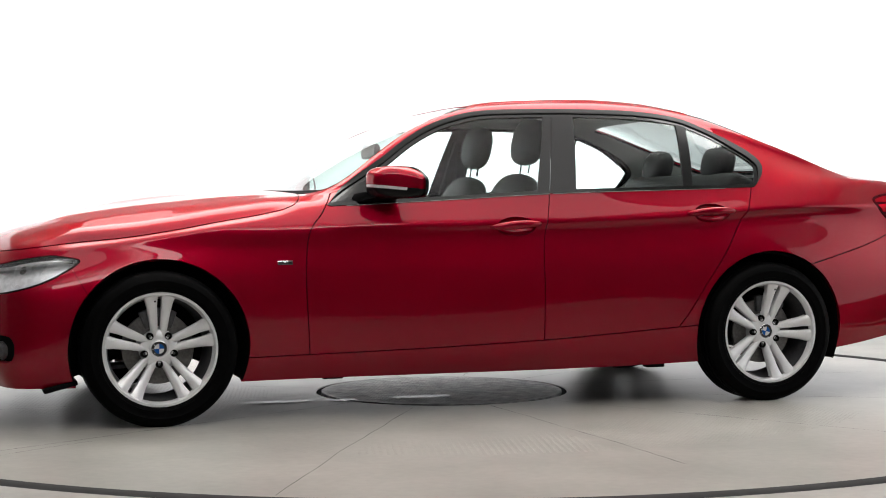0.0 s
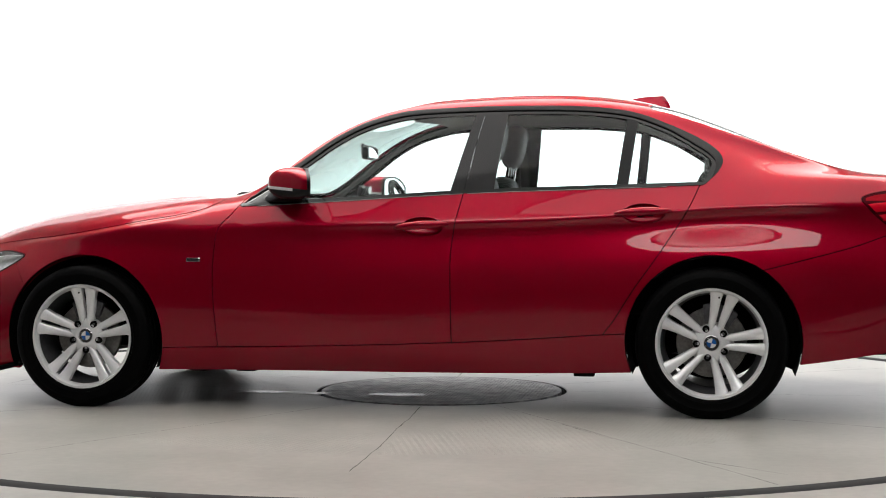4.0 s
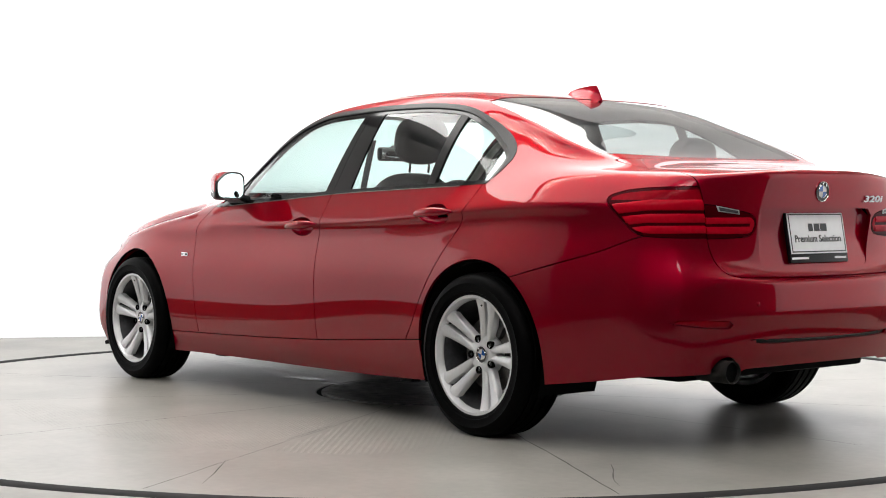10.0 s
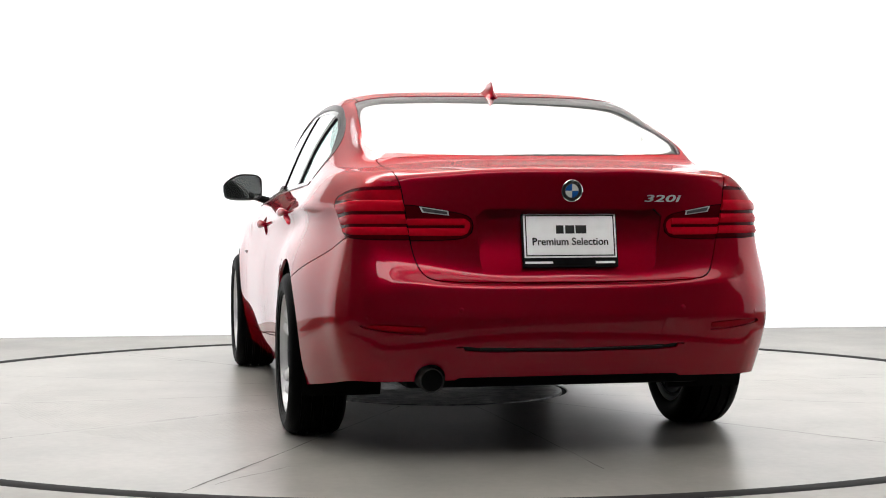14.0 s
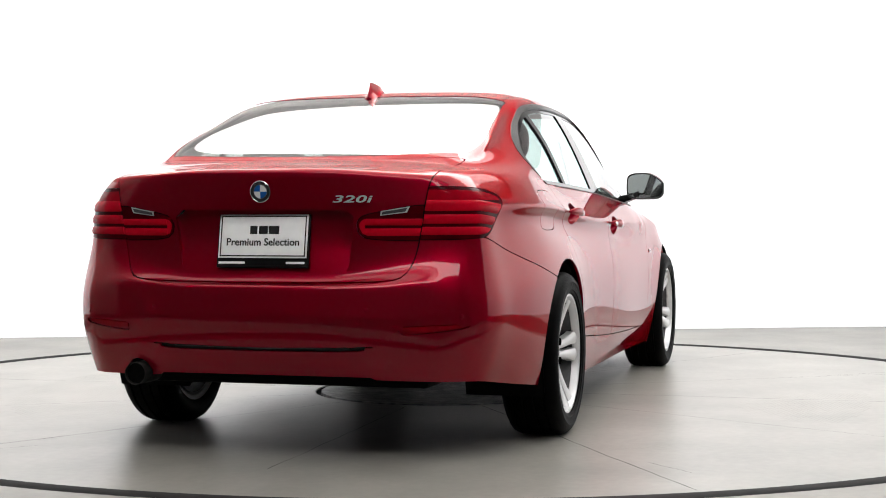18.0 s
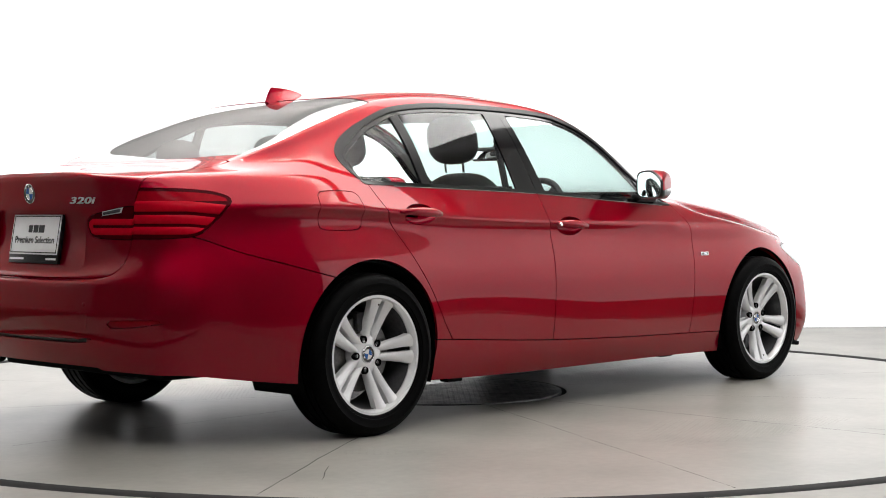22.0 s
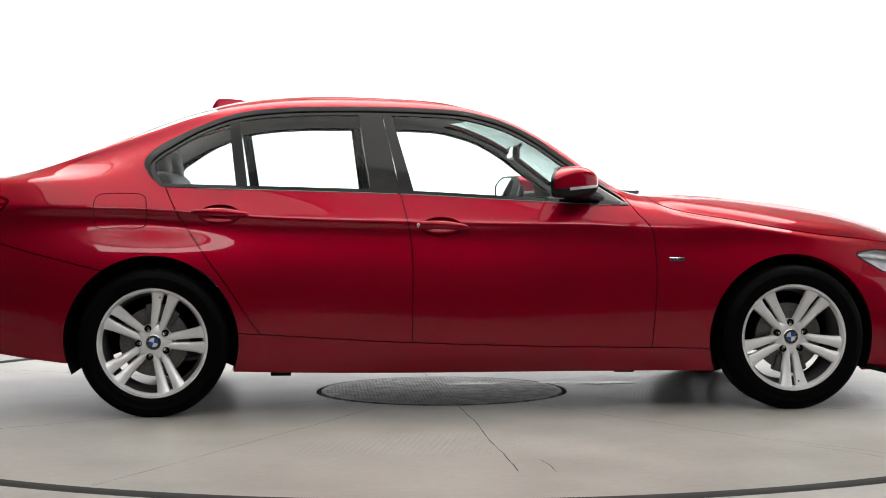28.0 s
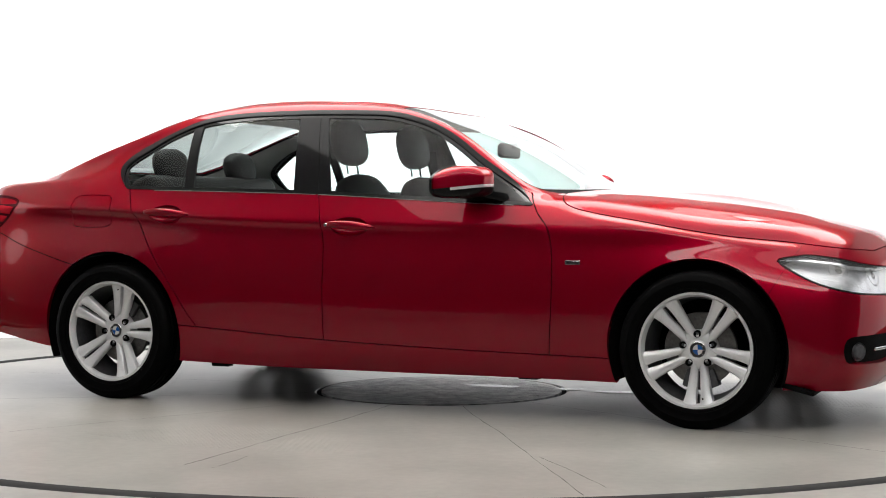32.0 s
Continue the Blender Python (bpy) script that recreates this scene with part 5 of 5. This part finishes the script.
# ---- handles, mirrors, badges ----
def loft_bm(sections, caps=True):
    bm = bmesh.new()
    rings = [[bm.verts.new(p) for p in s] for s in sections]
    for a, b in zip(rings, rings[1:]):
        for k in range(len(a)):
            bm.faces.new((a[k], a[(k + 1) % len(a)], b[(k + 1) % len(b)], b[k]))
    if caps:
        bm.faces.new(rings[0][::-1]), bm.faces.new(rings[-1])
    return bm


def skin_y(x, z):
    """Half width of the flank at a place."""
    V = SKIN[0]
    d = np.hypot(V[:, X] - x, V[:, Z] - z) + np.where(V[:, Y] > .6, 0, 9)
    i = np.argsort(d)[:5]
    w = 1 / (d[i] + 1e-4)
    return float((w @ V[i, Y]) / w.sum())


def handles():
    for sgn in (1, -1):
        for which, (x0, x1, z0, z1) in enumerate(((-.278, -.033, .822, .806), (-1.240, -.993, .876, .866))):
            cx, cz, a, b = door_holes[which]
            # pocket
            bm = bmesh.new()
            rows = []
            for i in range(7):
                f = i / 6
                row = []
                for k in range(28):
                    t = 2 * math.pi * k / 28
                    px, pz = cx + a * 1.02 * math.cos(t) * math.cos(f * math.pi / 2), cz + b * 1.04 * math.sin(t) * math.cos(f * math.pi / 2)
                    ex, ez = cx + a * 1.02 * math.cos(t), cz + b * 1.04 * math.sin(t)
                    y = skin_y(ex, ez) * math.cos(f * math.pi / 2) + skin_y(cx, cz) * (1 - math.cos(f * math.pi / 2)) - .048 * math.sin(f * math.pi / 2) - .0008
                    row.append(bm.verts.new((px, y * sgn, pz)) if i < 6 else None)
                rows.append(row)
            tip = bm.verts.new((cx, sgn * (skin_y(cx, cz) - .049), cz))
            for p, q in zip(rows[:5], rows[1:6]):
                for k in range(28):
                    bm.faces.new((p[k], p[(k + 1) % 28], q[(k + 1) % 28], q[k]))
            for k in range(28):
                bm.faces.new((rows[5][k], rows[5][(k + 1) % 28], tip))
            part("handle_pocket", bm, PAINT, CAR, angle=2.0)
            # grip
            sec = []
            for i in range(15):
                f = i / 14
                x = x0 + (x1 - x0) * f
                z = z0 + (z1 - z0) * f + .004 + .004 * math.sin(math.pi * f)
                bulge = math.sin(math.pi * min(max(f, .0), 1)) ** .5 if 0 < f < 1 else 0
                hz = .003 + .0155 * bulge
                hy = .003 + .0095 * bulge
                y = skin_y(x, z) + .006 + .022 * math.sin(math.pi * f) ** .6 if 0 < f < 1 else skin_y(x, z) + .001
                sec.append([(x, sgn * (y + hy * math.cos(2 * math.pi * k / 14)), z + hz * math.sin(2 * math.pi * k / 14)) for k in range(14)])
            h = part("door_handle", loft_bm(sec), PAINT, CAR, "red pull handle", angle=1.2)
            if sgn < 0 and which == 0:
                part("key_lock", moved(lathe_bm([(0, .003), (.007, .003), (.009, 0), (.009, -.006)], 20, "Y"), Matrix.Translation((-.262, -.9015, .822)) @ Matrix.Rotation(math.pi, 4, "X")), CHROME, h, "chrome key lock")


def door_edges():
    """The thin bright line under each belt moulding."""
    for sgn in (1, -1):
        for x0, x1 in ((.60, -.335), (-.350, -1.215)):
            pts = []
            for x in np.linspace(x0, x1, 26):
                z = float(belt_z(np.array([x]))[0]) - .0010
                pts.append((x, sgn * (skin_y(x, z) + .0030), z))
            part("thin_belt_line", tube_bm(pts, .0014, 8), TRIM_METAL, CAR, "thin bright line under the window")


def ball(rx, ry, rz, power=2.6, n=28, m=44):
    """A rounded box as a triangle sheet with its normals, for cutting."""
    V = []
    for i in range(n + 1):
        lat = -math.pi / 2 + math.pi * i / n
        for k in range(m):
            lon = 2 * math.pi * k / m
            c = (math.cos(lat) * math.cos(lon), math.cos(lat) * math.sin(lon), math.sin(lat))
            s = sum(abs(v) ** power for v in c) ** (-1 / power)
            V.append((c[0] * s * rx, c[1] * s * ry, c[2] * s * rz))
    T = []
    for i in range(n):
        for k in range(m):
            a, b, c, d = i * m + k, i * m + (k + 1) % m, (i + 1) * m + (k + 1) % m, (i + 1) * m + k
            T += [(a, b, c), (a, c, d)]
    return np.array(V), np.array(T)


def door_mirrors():
    for sgn in (1, -1):
        V, T = ball(.090, .104, .069, 4.4)
        # taper to the front and towards the tip
        f = V[:, 0] / .090
        V[:, 2] *= 1 - .40 * np.clip(f, 0, 1) ** 2
        g = np.clip((f + 1) / 2, 0, 1)
        V[:, 1] = np.where(V[:, 1] > 0, V[:, 1] * (1 - .72 * g ** 1.7), V[:, 1] * (1 - .42 * np.clip(f, 0, 1) ** 2))
        V[:, 2] = np.where(V[:, 2] > 0, V[:, 2] * (1 - .64 * np.clip(V[:, 1] / .104, 0, 1) ** 1.6), V[:, 2])
        tip = np.clip(V[:, 1] / .104, 0, 1)
        V[:, 0] = np.where(V[:, 0] > -.04, -.04 + (V[:, 0] + .04) * (1 - .62 * tip ** 1.5), V[:, 0])
        V[:, 0] -= .030 * np.clip(V[:, 1] / .104, -1, 1) ** 2 * np.sign(V[:, 1])
        V[:, 0] -= .26 * V[:, 1]
        V = V + np.array([.425, .938, 1.006])
        V[:, 1] *= sgn
        if sgn < 0:
            T = T[:, ::-1]
        N = vertex_normals(V, T)
        sheet = np.hstack([V, np.zeros((len(V), 2)), N]), T
        glass_side, shell = split(sheet, lambda V: V[:, X] - (.347 - (np.abs(V[:, Y]) - .925) * .40))
        low, cap = split(shell, lambda V: V[:, Z] - (.970 + (V[:, X] - .38) * .10))
        strip, cap2 = split(cap, lambda V: V[:, Z] - (.982 + (V[:, X] - .38) * .10))
        rear_rim, cap2 = split(cap2, lambda V: V[:, X] - (.346 - (np.abs(V[:, Y]) - .925) * .40))
        mr = panel("door_mirror", biggest(cap2), PAINT, label="red and black door mirror", flange=0.006)
        panel("lower_shell", biggest(low), BLACK_TRIM, mr, "black lower shell", flange=0.004)
        panel("rear_rim", biggest(rear_rim), BLACK_TRIM, mr, "black rear rim", flange=0.004)
        front_strip, back_strip = split(strip, lambda V: .385 - V[:, X])
        panel("indicator_strip", front_strip, CLEAR_LENS, mr, "clear indicator strip", push=.0006, flange=0.004)
        panel("side_strip", biggest(back_strip), BLACK_TRIM, mr, flange=0.004)
        # bezel and glass: flat, facing back
        c = Vector((.341, sgn * .938, 1.005))
        rim, pane = [], []
        n = 40
        for k in range(n):
            t = 2 * math.pi * k / n
            cc, ss = math.cos(t), math.sin(t)
            q = (abs(cc) ** 4.2 + abs(ss) ** 4.2) ** (-1 / 4.2)
            yy, zz = cc * q, ss * q
            zz *= 1 - (.66 * max(0, yy) ** 1.6 if zz > 0 else 0)
            rim.append((yy, zz))
        bm = bmesh.new()
        plane = lambda y, z, dx: Vector((c.x - y * .40 + dx, c.y + sgn * y, c.z + z))
        a = [bm.verts.new(plane(y * .102, z * .068, .012)) for y, z in rim]
        b = [bm.verts.new(plane(y * .099, z * .065, -.004)) for y, z in rim]
        d = [bm.verts.new(plane(y * .092, z * .058, .000)) for y, z in rim]
        for p, q in ((a, b), (b, d)):
            for k in range(n):
                bm.faces.new((p[k], p[(k + 1) % n], q[(k + 1) % n], q[k]))
        part("bezel", bm, BLACK_TRIM, mr, "black mirror bezel")
        bm = bmesh.new()
        bm.faces.new([bm.verts.new(plane(y * .0925, z * .0585, -.0005)) for y, z in rim])
        part("mirror_glass", bm, MIRROR, mr, "mirror glass", smooth=False)
        # foot
        foot = [[(x + dx * w, sgn * y, z + dz * h) for dx, dz in ((-1, -1), (1, -1), (1.1, 0), (1, 1), (-1, 1), (-1.1, 0))] for x, y, z, w, h in ((.478, .800, .938, .085, .018), (.470, .830, .944, .075, .018), (.440, .865, .954, .06, .016), (.400, .90, .966, .05, .014))]
        part("mirror_foot", loft_bm(foot), BLACK_TRIM, mr, "black mirror foot", angle=1.0)


def text_mesh(words, size, depth=0.0008, shear=0.0, spacing=1.0, weight=0.0):
    cu = bpy.data.curves.new("lettering", "FONT")
    cu.body, cu.size, cu.extrude, cu.shear, cu.space_character = words, size, depth, shear, spacing
    cu.offset = weight
    cu.align_x, cu.align_y, cu.resolution_u = "CENTER", "CENTER", 4
    tmp = bpy.data.objects.new("lettering", cu)
    scene.collection.objects.link(tmp)
    dg = bpy.context.evaluated_depsgraph_get()
    me = bpy.data.meshes.new_from_object(tmp.evaluated_get(dg))
    bm = bmesh.new()
    bm.from_mesh(me)
    bpy.data.objects.remove(tmp)
    bpy.data.meshes.remove(me)
    bpy.data.curves.remove(cu)
    return bm


def rear_facing(x, y, z, lean=0.0):
    """Local x to the car's right, y up, z backwards."""
    m = Matrix((Vector((0, -1, 0)), Vector((0, 0, 1)), Vector((-1, 0, 0)))).transposed().to_4x4()
    m.translation = (x, y, z)
    return m @ Matrix.Rotation(lean, 4, "X")


def rear_badges():
    # show plate in its black holder, leaning with the lid
    lean = math.radians(-10)
    m = rear_facing(-2.362, 0.0, .792, lean)
    holder = part("plate_holder", moved(box_bm((.346, .190, .014), (0, -.012, -.008), .004), m), BLACK_TRIM, CAR, "black show-plate holder")
    pl = part("show_plate", moved(box_bm((.334, .155, .003), (0, .004, .0015), .001), m), PLATE_WHITE, holder, "white dealer plate with black lettering")
    for w, h, x, y in ((.322, .0042, 0, .075), (.322, .0042, 0, -.066), (.0042, .1458, .159, .0045), (.0042, .1458, -.159, .0045)):
        part("border", moved(box_bm((w, h, .0008), (x, y, .0034)), m), INK, pl, smooth=False)
    for k, (x, w) in enumerate(((-.0365, .030), (0, .036), (.040, .042))):
        part("mark", moved(box_bm((w - .003, .029, .0008), (x, .026, .0034)), m), INK, pl, smooth=False)
    part("lettering", moved(text_mesh("Premium Selection", .0365, spacing=1.0, weight=.0006), m @ Matrix.Translation((0, -.018, .0034))), INK, pl, "black words Premium Selection", smooth=False)
    for x, w in ((-.115, .10), (.125, .07)):
        part("dealer_mark", moved(box_bm((w, .008, .0008), (x, -.090, -.0004)), m), PLATE_WHITE, holder, smooth=False)
    # boot badge and model number
    p, n = skin_point(BOOT, (-2.38, 0, .953))
    mm = rear_facing(p.x - .003, 0, .953, math.asin(max(-1, min(1, n.z))) * -1)
    roundel(CAR, .0385, mm)
    p, n = skin_point(BOOT, (-2.38, -.333, .924))
    face = Matrix.Rotation(math.atan2(-n.y, -n.x), 4, "Y")
    bm = text_mesh("320i", .036, depth=.0015, shear=.22, spacing=1.05, weight=.0007)
    bmesh.ops.scale(bm, vec=(2.15, .95, 1), verts=bm.verts)
    part("model_badge", moved(bm, rear_facing(p.x - .006, p.y, p.z) @ face), BADGE, CAR, "chrome model number 320i", smooth=False)


def trims():
    # side badges
    for sgn in (1, -1):
        spot = (.882, sgn * skin_y(.882, .667), .667)
        sb = on_skin("side_badge", SKIN, spot, box_bm((.066, .018, .006), (0, 0, .001), .0025), CHROME, CAR, "small chrome badge with a black centre")
        on_skin("badge_field", SKIN, spot, box_bm((.056, .0105, .002), (0, 0, .0042), .0005), INK, sb)
        on_skin("badge_mark", SKIN, spot, box_bm((.022, .006, .002), (0, 0, .0052), .0005), CHROME, sb)
    # shark fin aerial
    sec = []
    for i in range(26):
        f = i / 25
        x = -1.196 + .200 * f
        base = float(curve([(-1.40, 1.285), (-1.21, 1.352), (-1.055, 1.390), (-.85, 1.412)], [x])[0]) - .002
        crest = (.10 + .90 * (f / .15) ** .7) if f < .15 else ((1 - f) / .85) ** .75
        top = base + .008 + .060 * crest
        wid = .021 * (math.sin(math.pi * min(1, .20 + f * .72))) ** .5
        ring = []
        for k in range(16):
            t = k / 15
            a = math.pi * t
            yy = math.cos(a)
            hgt = math.sin(a) ** .8
            pinch = (1 - hgt) ** 1.6 * .9 + .08
            ring.append((x - .012 * hgt * (1 - f), wid * 1.35 * (1 if yy > 0 else -1) * abs(yy) ** .6 * (pinch if hgt > .05 else 1.1), base + (top - base) * hgt))
        sec.append(ring)
    part("roof_aerial", loft_bm(sec), PAINT, CAR, "red shark-fin roof aerial", angle=0.9)
    # exhaust
    ex = part("exhaust_tip", moved(lathe_bm([(.034, -.16), (.041, -.14), (.042, .0), (.0405, .004), (.038, .002), (.036, -.12), (0, -.12)], 40), rear_facing(-2.375, .494, .300)), DARK_EXHAUST, CAR, "dark steel exhaust tip")
    # flat black disc: the shade inside the pipe is put into its colour
    part("exhaust_bore", moved(lathe_bm([(0, -.012), (.0375, -.012)], 30), rear_facing(-2.375, .494, .300)), BLACK_MATT, ex)
    part("silencer", box_bm((.34, .90, .10), (-1.98, .08, .330), .04, 3), DARK_EXHAUST, CAR, "dull steel silencer box")
    part("exhaust_pipe", tube_bm([(-1.85, .25, .26), (-1.3, .15, .24), (-.4, .12, .22), (.8, .1, .22)], .03), STEEL, CAR)
    # underside
    part("underbody", merge_bm(box_bm((2.00, 1.64, .05), (-.01, 0, .235), .015), box_bm((4.1, 1.10, .10), (-.12, 0, .30), .02), box_bm((.25, 1.1, .05), (1.90, 0, .22), .015), box_bm((.42, 1.26, .04), (-2.05, 0, .315), .012)), BLACK_MATT, CAR, "black underbody")
    for x, sgn in ((.66, 1), (.66, -1), (-.86, 1), (-.86, -1)):
        part("jacking_pad", box_bm((.09, .05, .028), (x, sgn * .79, .178), .006), BLACK_MATT, CAR, "black jacking pad")
    for sgn in (1, -1):
        part("air_deflector", moved(box_bm((.14, .20, .022), (0, 0, 0), .008), Matrix.Translation((1.80, sgn * .735, .172)) @ Matrix.Rotation(radians(14), 4, "Y")), BLACK_MATT, CAR, "black deflector flap before the wheel")
        part("suspension_arm", tube_bm([(-1.40, sgn * .25, .24), (-1.41, sgn * .70, .25)], .022), DARK_ALLOY, CAR)
        part("suspension_arm", tube_bm([(1.40, sgn * .25, .24), (1.41, sgn * .70, .25)], .022), DARK_ALLOY, CAR)
    part("rear_axle", box_bm((.34, .6, .12), (-1.40, 0, .27), .04), DARK_ALLOY, CAR)
    # wipers
    for y0, y1 in ((.50, -.12), (-.06, -.62)):
        pts = [(.80 - .30 * (y * y), y, .974 - .05 * abs(y) * .3) for y in np.linspace(y0, y1, 7)]
        wp = part("wiper", tube_bm(pts, .005), BLACK_MATT, CAR, "black windscreen wiper")


# ---- cabin ----
def cushion(name, sheet, m, parent, label=""):
    V, T = sheet
    V = np.array([m @ Vector(v) for v in V])
    return link_mesh(name, V, T.tolist(), LEATHER, parent, label)


def seat(x, y):
    w = .50
    st = part("front_seat", box_bm((.52, w, .17), (x + .05, y, .50), .055, 4), LEATHER, CAR, "black leather front seat")
    cushion("seat_back", ball(.085, w * .48, .315, 3.2), Matrix.Translation((x - .295, y, .755)) @ Matrix.Rotation(radians(-20), 4, "Y"), st)
    h = cushion("headrest", ball(.056, .142, .112, 2.7), Matrix.Translation((x - .435, y, 1.208)) @ Matrix.Rotation(radians(-12), 4, "Y"), st, "black leather headrest")
    for dy in (-.055, .055):
        part("headrest_post", tube_bm([(x - .415, y + dy, 1.06), (x - .430, y + dy, 1.16)], .006), CHROME, h)


def cabin():
    for y in (.37, -.37):
        seat(.03, y)
    bench = part("rear_bench", box_bm((.52, 1.26, .18), (-.95, 0, .51), .06, 4), LEATHER, CAR, "black leather rear bench")
    part("bench_back", moved(box_bm((.16, 1.24, .60), (0, 0, .30), .06, 4), Matrix.Translation((-1.20, 0, .50)) @ Matrix.Rotation(radians(-24), 4, "Y")), LEATHER, bench)
    for y in (.34, -.34):
        h = cushion("headrest", ball(.052, .132, .088, 2.7), Matrix.Translation((-1.425, y, 1.112)) @ Matrix.Rotation(radians(-12), 4, "Y"), bench, "black leather headrest")
        for dy in (-.05, .05):
            part("headrest_post", tube_bm([(-1.41, y + dy, 1.0), (-1.42, y + dy, 1.06)], .006), CHROME, h)
    part("parcel_shelf", box_bm((.44, 1.16, .03), (-1.64, 0, 1.025), .01), DASH, CAR, "dark rear parcel shelf")
    # dashboard
    prof = [(.30, .62), (.27, .80), (.33, .90), (.42, .945), (.62, .935), (.74, .90), (.76, .55)]
    sec = [[(x, y, z + (.02 * math.exp(-((y + .37) / .16) ** 2) if z > .85 and x < .5 else 0)) for x, z in prof] for y in np.linspace(-.72, .72, 25)]
    dash = part("dashboard", loft_bm(sec), DASH, CAR, "dark soft dashboard", angle=0.9)
    part("display_screen", moved(box_bm((.014, .25, .085), (0, 0, 0), .004), Matrix.Translation((.30, .0, .965)) @ Matrix.Rotation(radians(-12), 4, "Y")), BLACK_GLOSS, dash, "black central display")
    part("centre_console", box_bm((.80, .22, .24), (-.02, 0, .50), .03), DASH, CAR, "dark centre console")
    # steering wheel on the car's right
    ring = bmesh.new()
    n, k2 = 40, 10
    R, r = .178, .0155
    vv = [[ring.verts.new(((R + r * math.cos(2 * math.pi * j / k2)) * math.cos(2 * math.pi * i / n), (R + r * math.cos(2 * math.pi * j / k2)) * math.sin(2 * math.pi * i / n), r * math.sin(2 * math.pi * j / k2))) for j in range(k2)] for i in range(n)]
    for i in range(n):
        for j in range(k2):
            ring.faces.new((vv[i][j], vv[(i + 1) % n][j], vv[(i + 1) % n][(j + 1) % k2], vv[i][(j + 1) % k2]))
    m = Matrix.Translation((.165, -.37, .865)) @ Matrix.Rotation(radians(-68), 4, "Y")
    sw = part("steering_wheel", moved(ring, m), LEATHER, CAR, "black leather steering wheel")
    part("airbag_boss", moved(box_bm((.13, .15, .05), (0, 0, .0), .03, 3), m), DASH, sw)
    for a in (0, 2.2, -2.2):
        part("wheel_spoke", moved(box_bm((.12, .035, .012), (.105, 0, 0), .004), m @ Matrix.Rotation(math.pi / 2 + a, 4, "Z")), DASH, sw)
    part("steering_column", tube_bm([(.17, -.37, .86), (.40, -.37, .77)], .03), DASH, sw)
    # interior mirror
    im = part("interior_mirror", moved(box_bm((.035, .24, .07), (0, 0, 0), .02, 3), Matrix.Translation((.270, -.0, 1.170))), BLACK_TRIM, CAR, "black interior mirror")
    part("mirror_glass", box_bm((.003, .215, .050), (.2515, 0, 1.170), .001), MIRROR, im, "mirror glass facing the seats")
    part("mirror_stem", tube_bm([(.275, 0, 1.18), (.310, 0, 1.212)], .010), BLACK_TRIM, im)
    # belts on the door pillars
    for sgn in (1, -1):
        part("seat_belt", loft_bm([[(-.42 + dx, sgn * (y + dy), z) for dx, dy in ((-.022, 0), (.022, 0), (.022, .002), (-.022, .002))] for y, z in ((.655, 1.20), (.72, .95), (.76, .70))]), BLACK_TRIM, CAR, "black seat belt")


V0 = SHEETS["inner"]
SKIN = V0
BOOT = split(V0, lambda V: V[:, X] + 2.2)[0]
wheels()
handles()
door_edges()
door_mirrors()
rear_badges()
trims()
cabin()


# ---- what moves ----
TURN = (197.84, 183.79, 169.90, 156.11, 142.40, 128.73, 115.06, 101.39, 87.70, 73.96, 60.18, 46.36, 32.49, 18.59, 4.67, -9.24, -23.13)


def motions():
    rows, deck = [], []
    for k in range(65):
        t = k * 0.5
        a = float(curve([(i * 2.0, v) for i, v in enumerate(TURN)], [t])[0])
        deck.append((t, pose(0, 0, 0, 0, 0, a)))
        rows.append((t, pose(0, 0, 0, 0, 0, a) @ pose(0.0892, -0.0015, 0)))
    walk(TURNTABLE, deck)
    walk(CAR, rows)


motions()
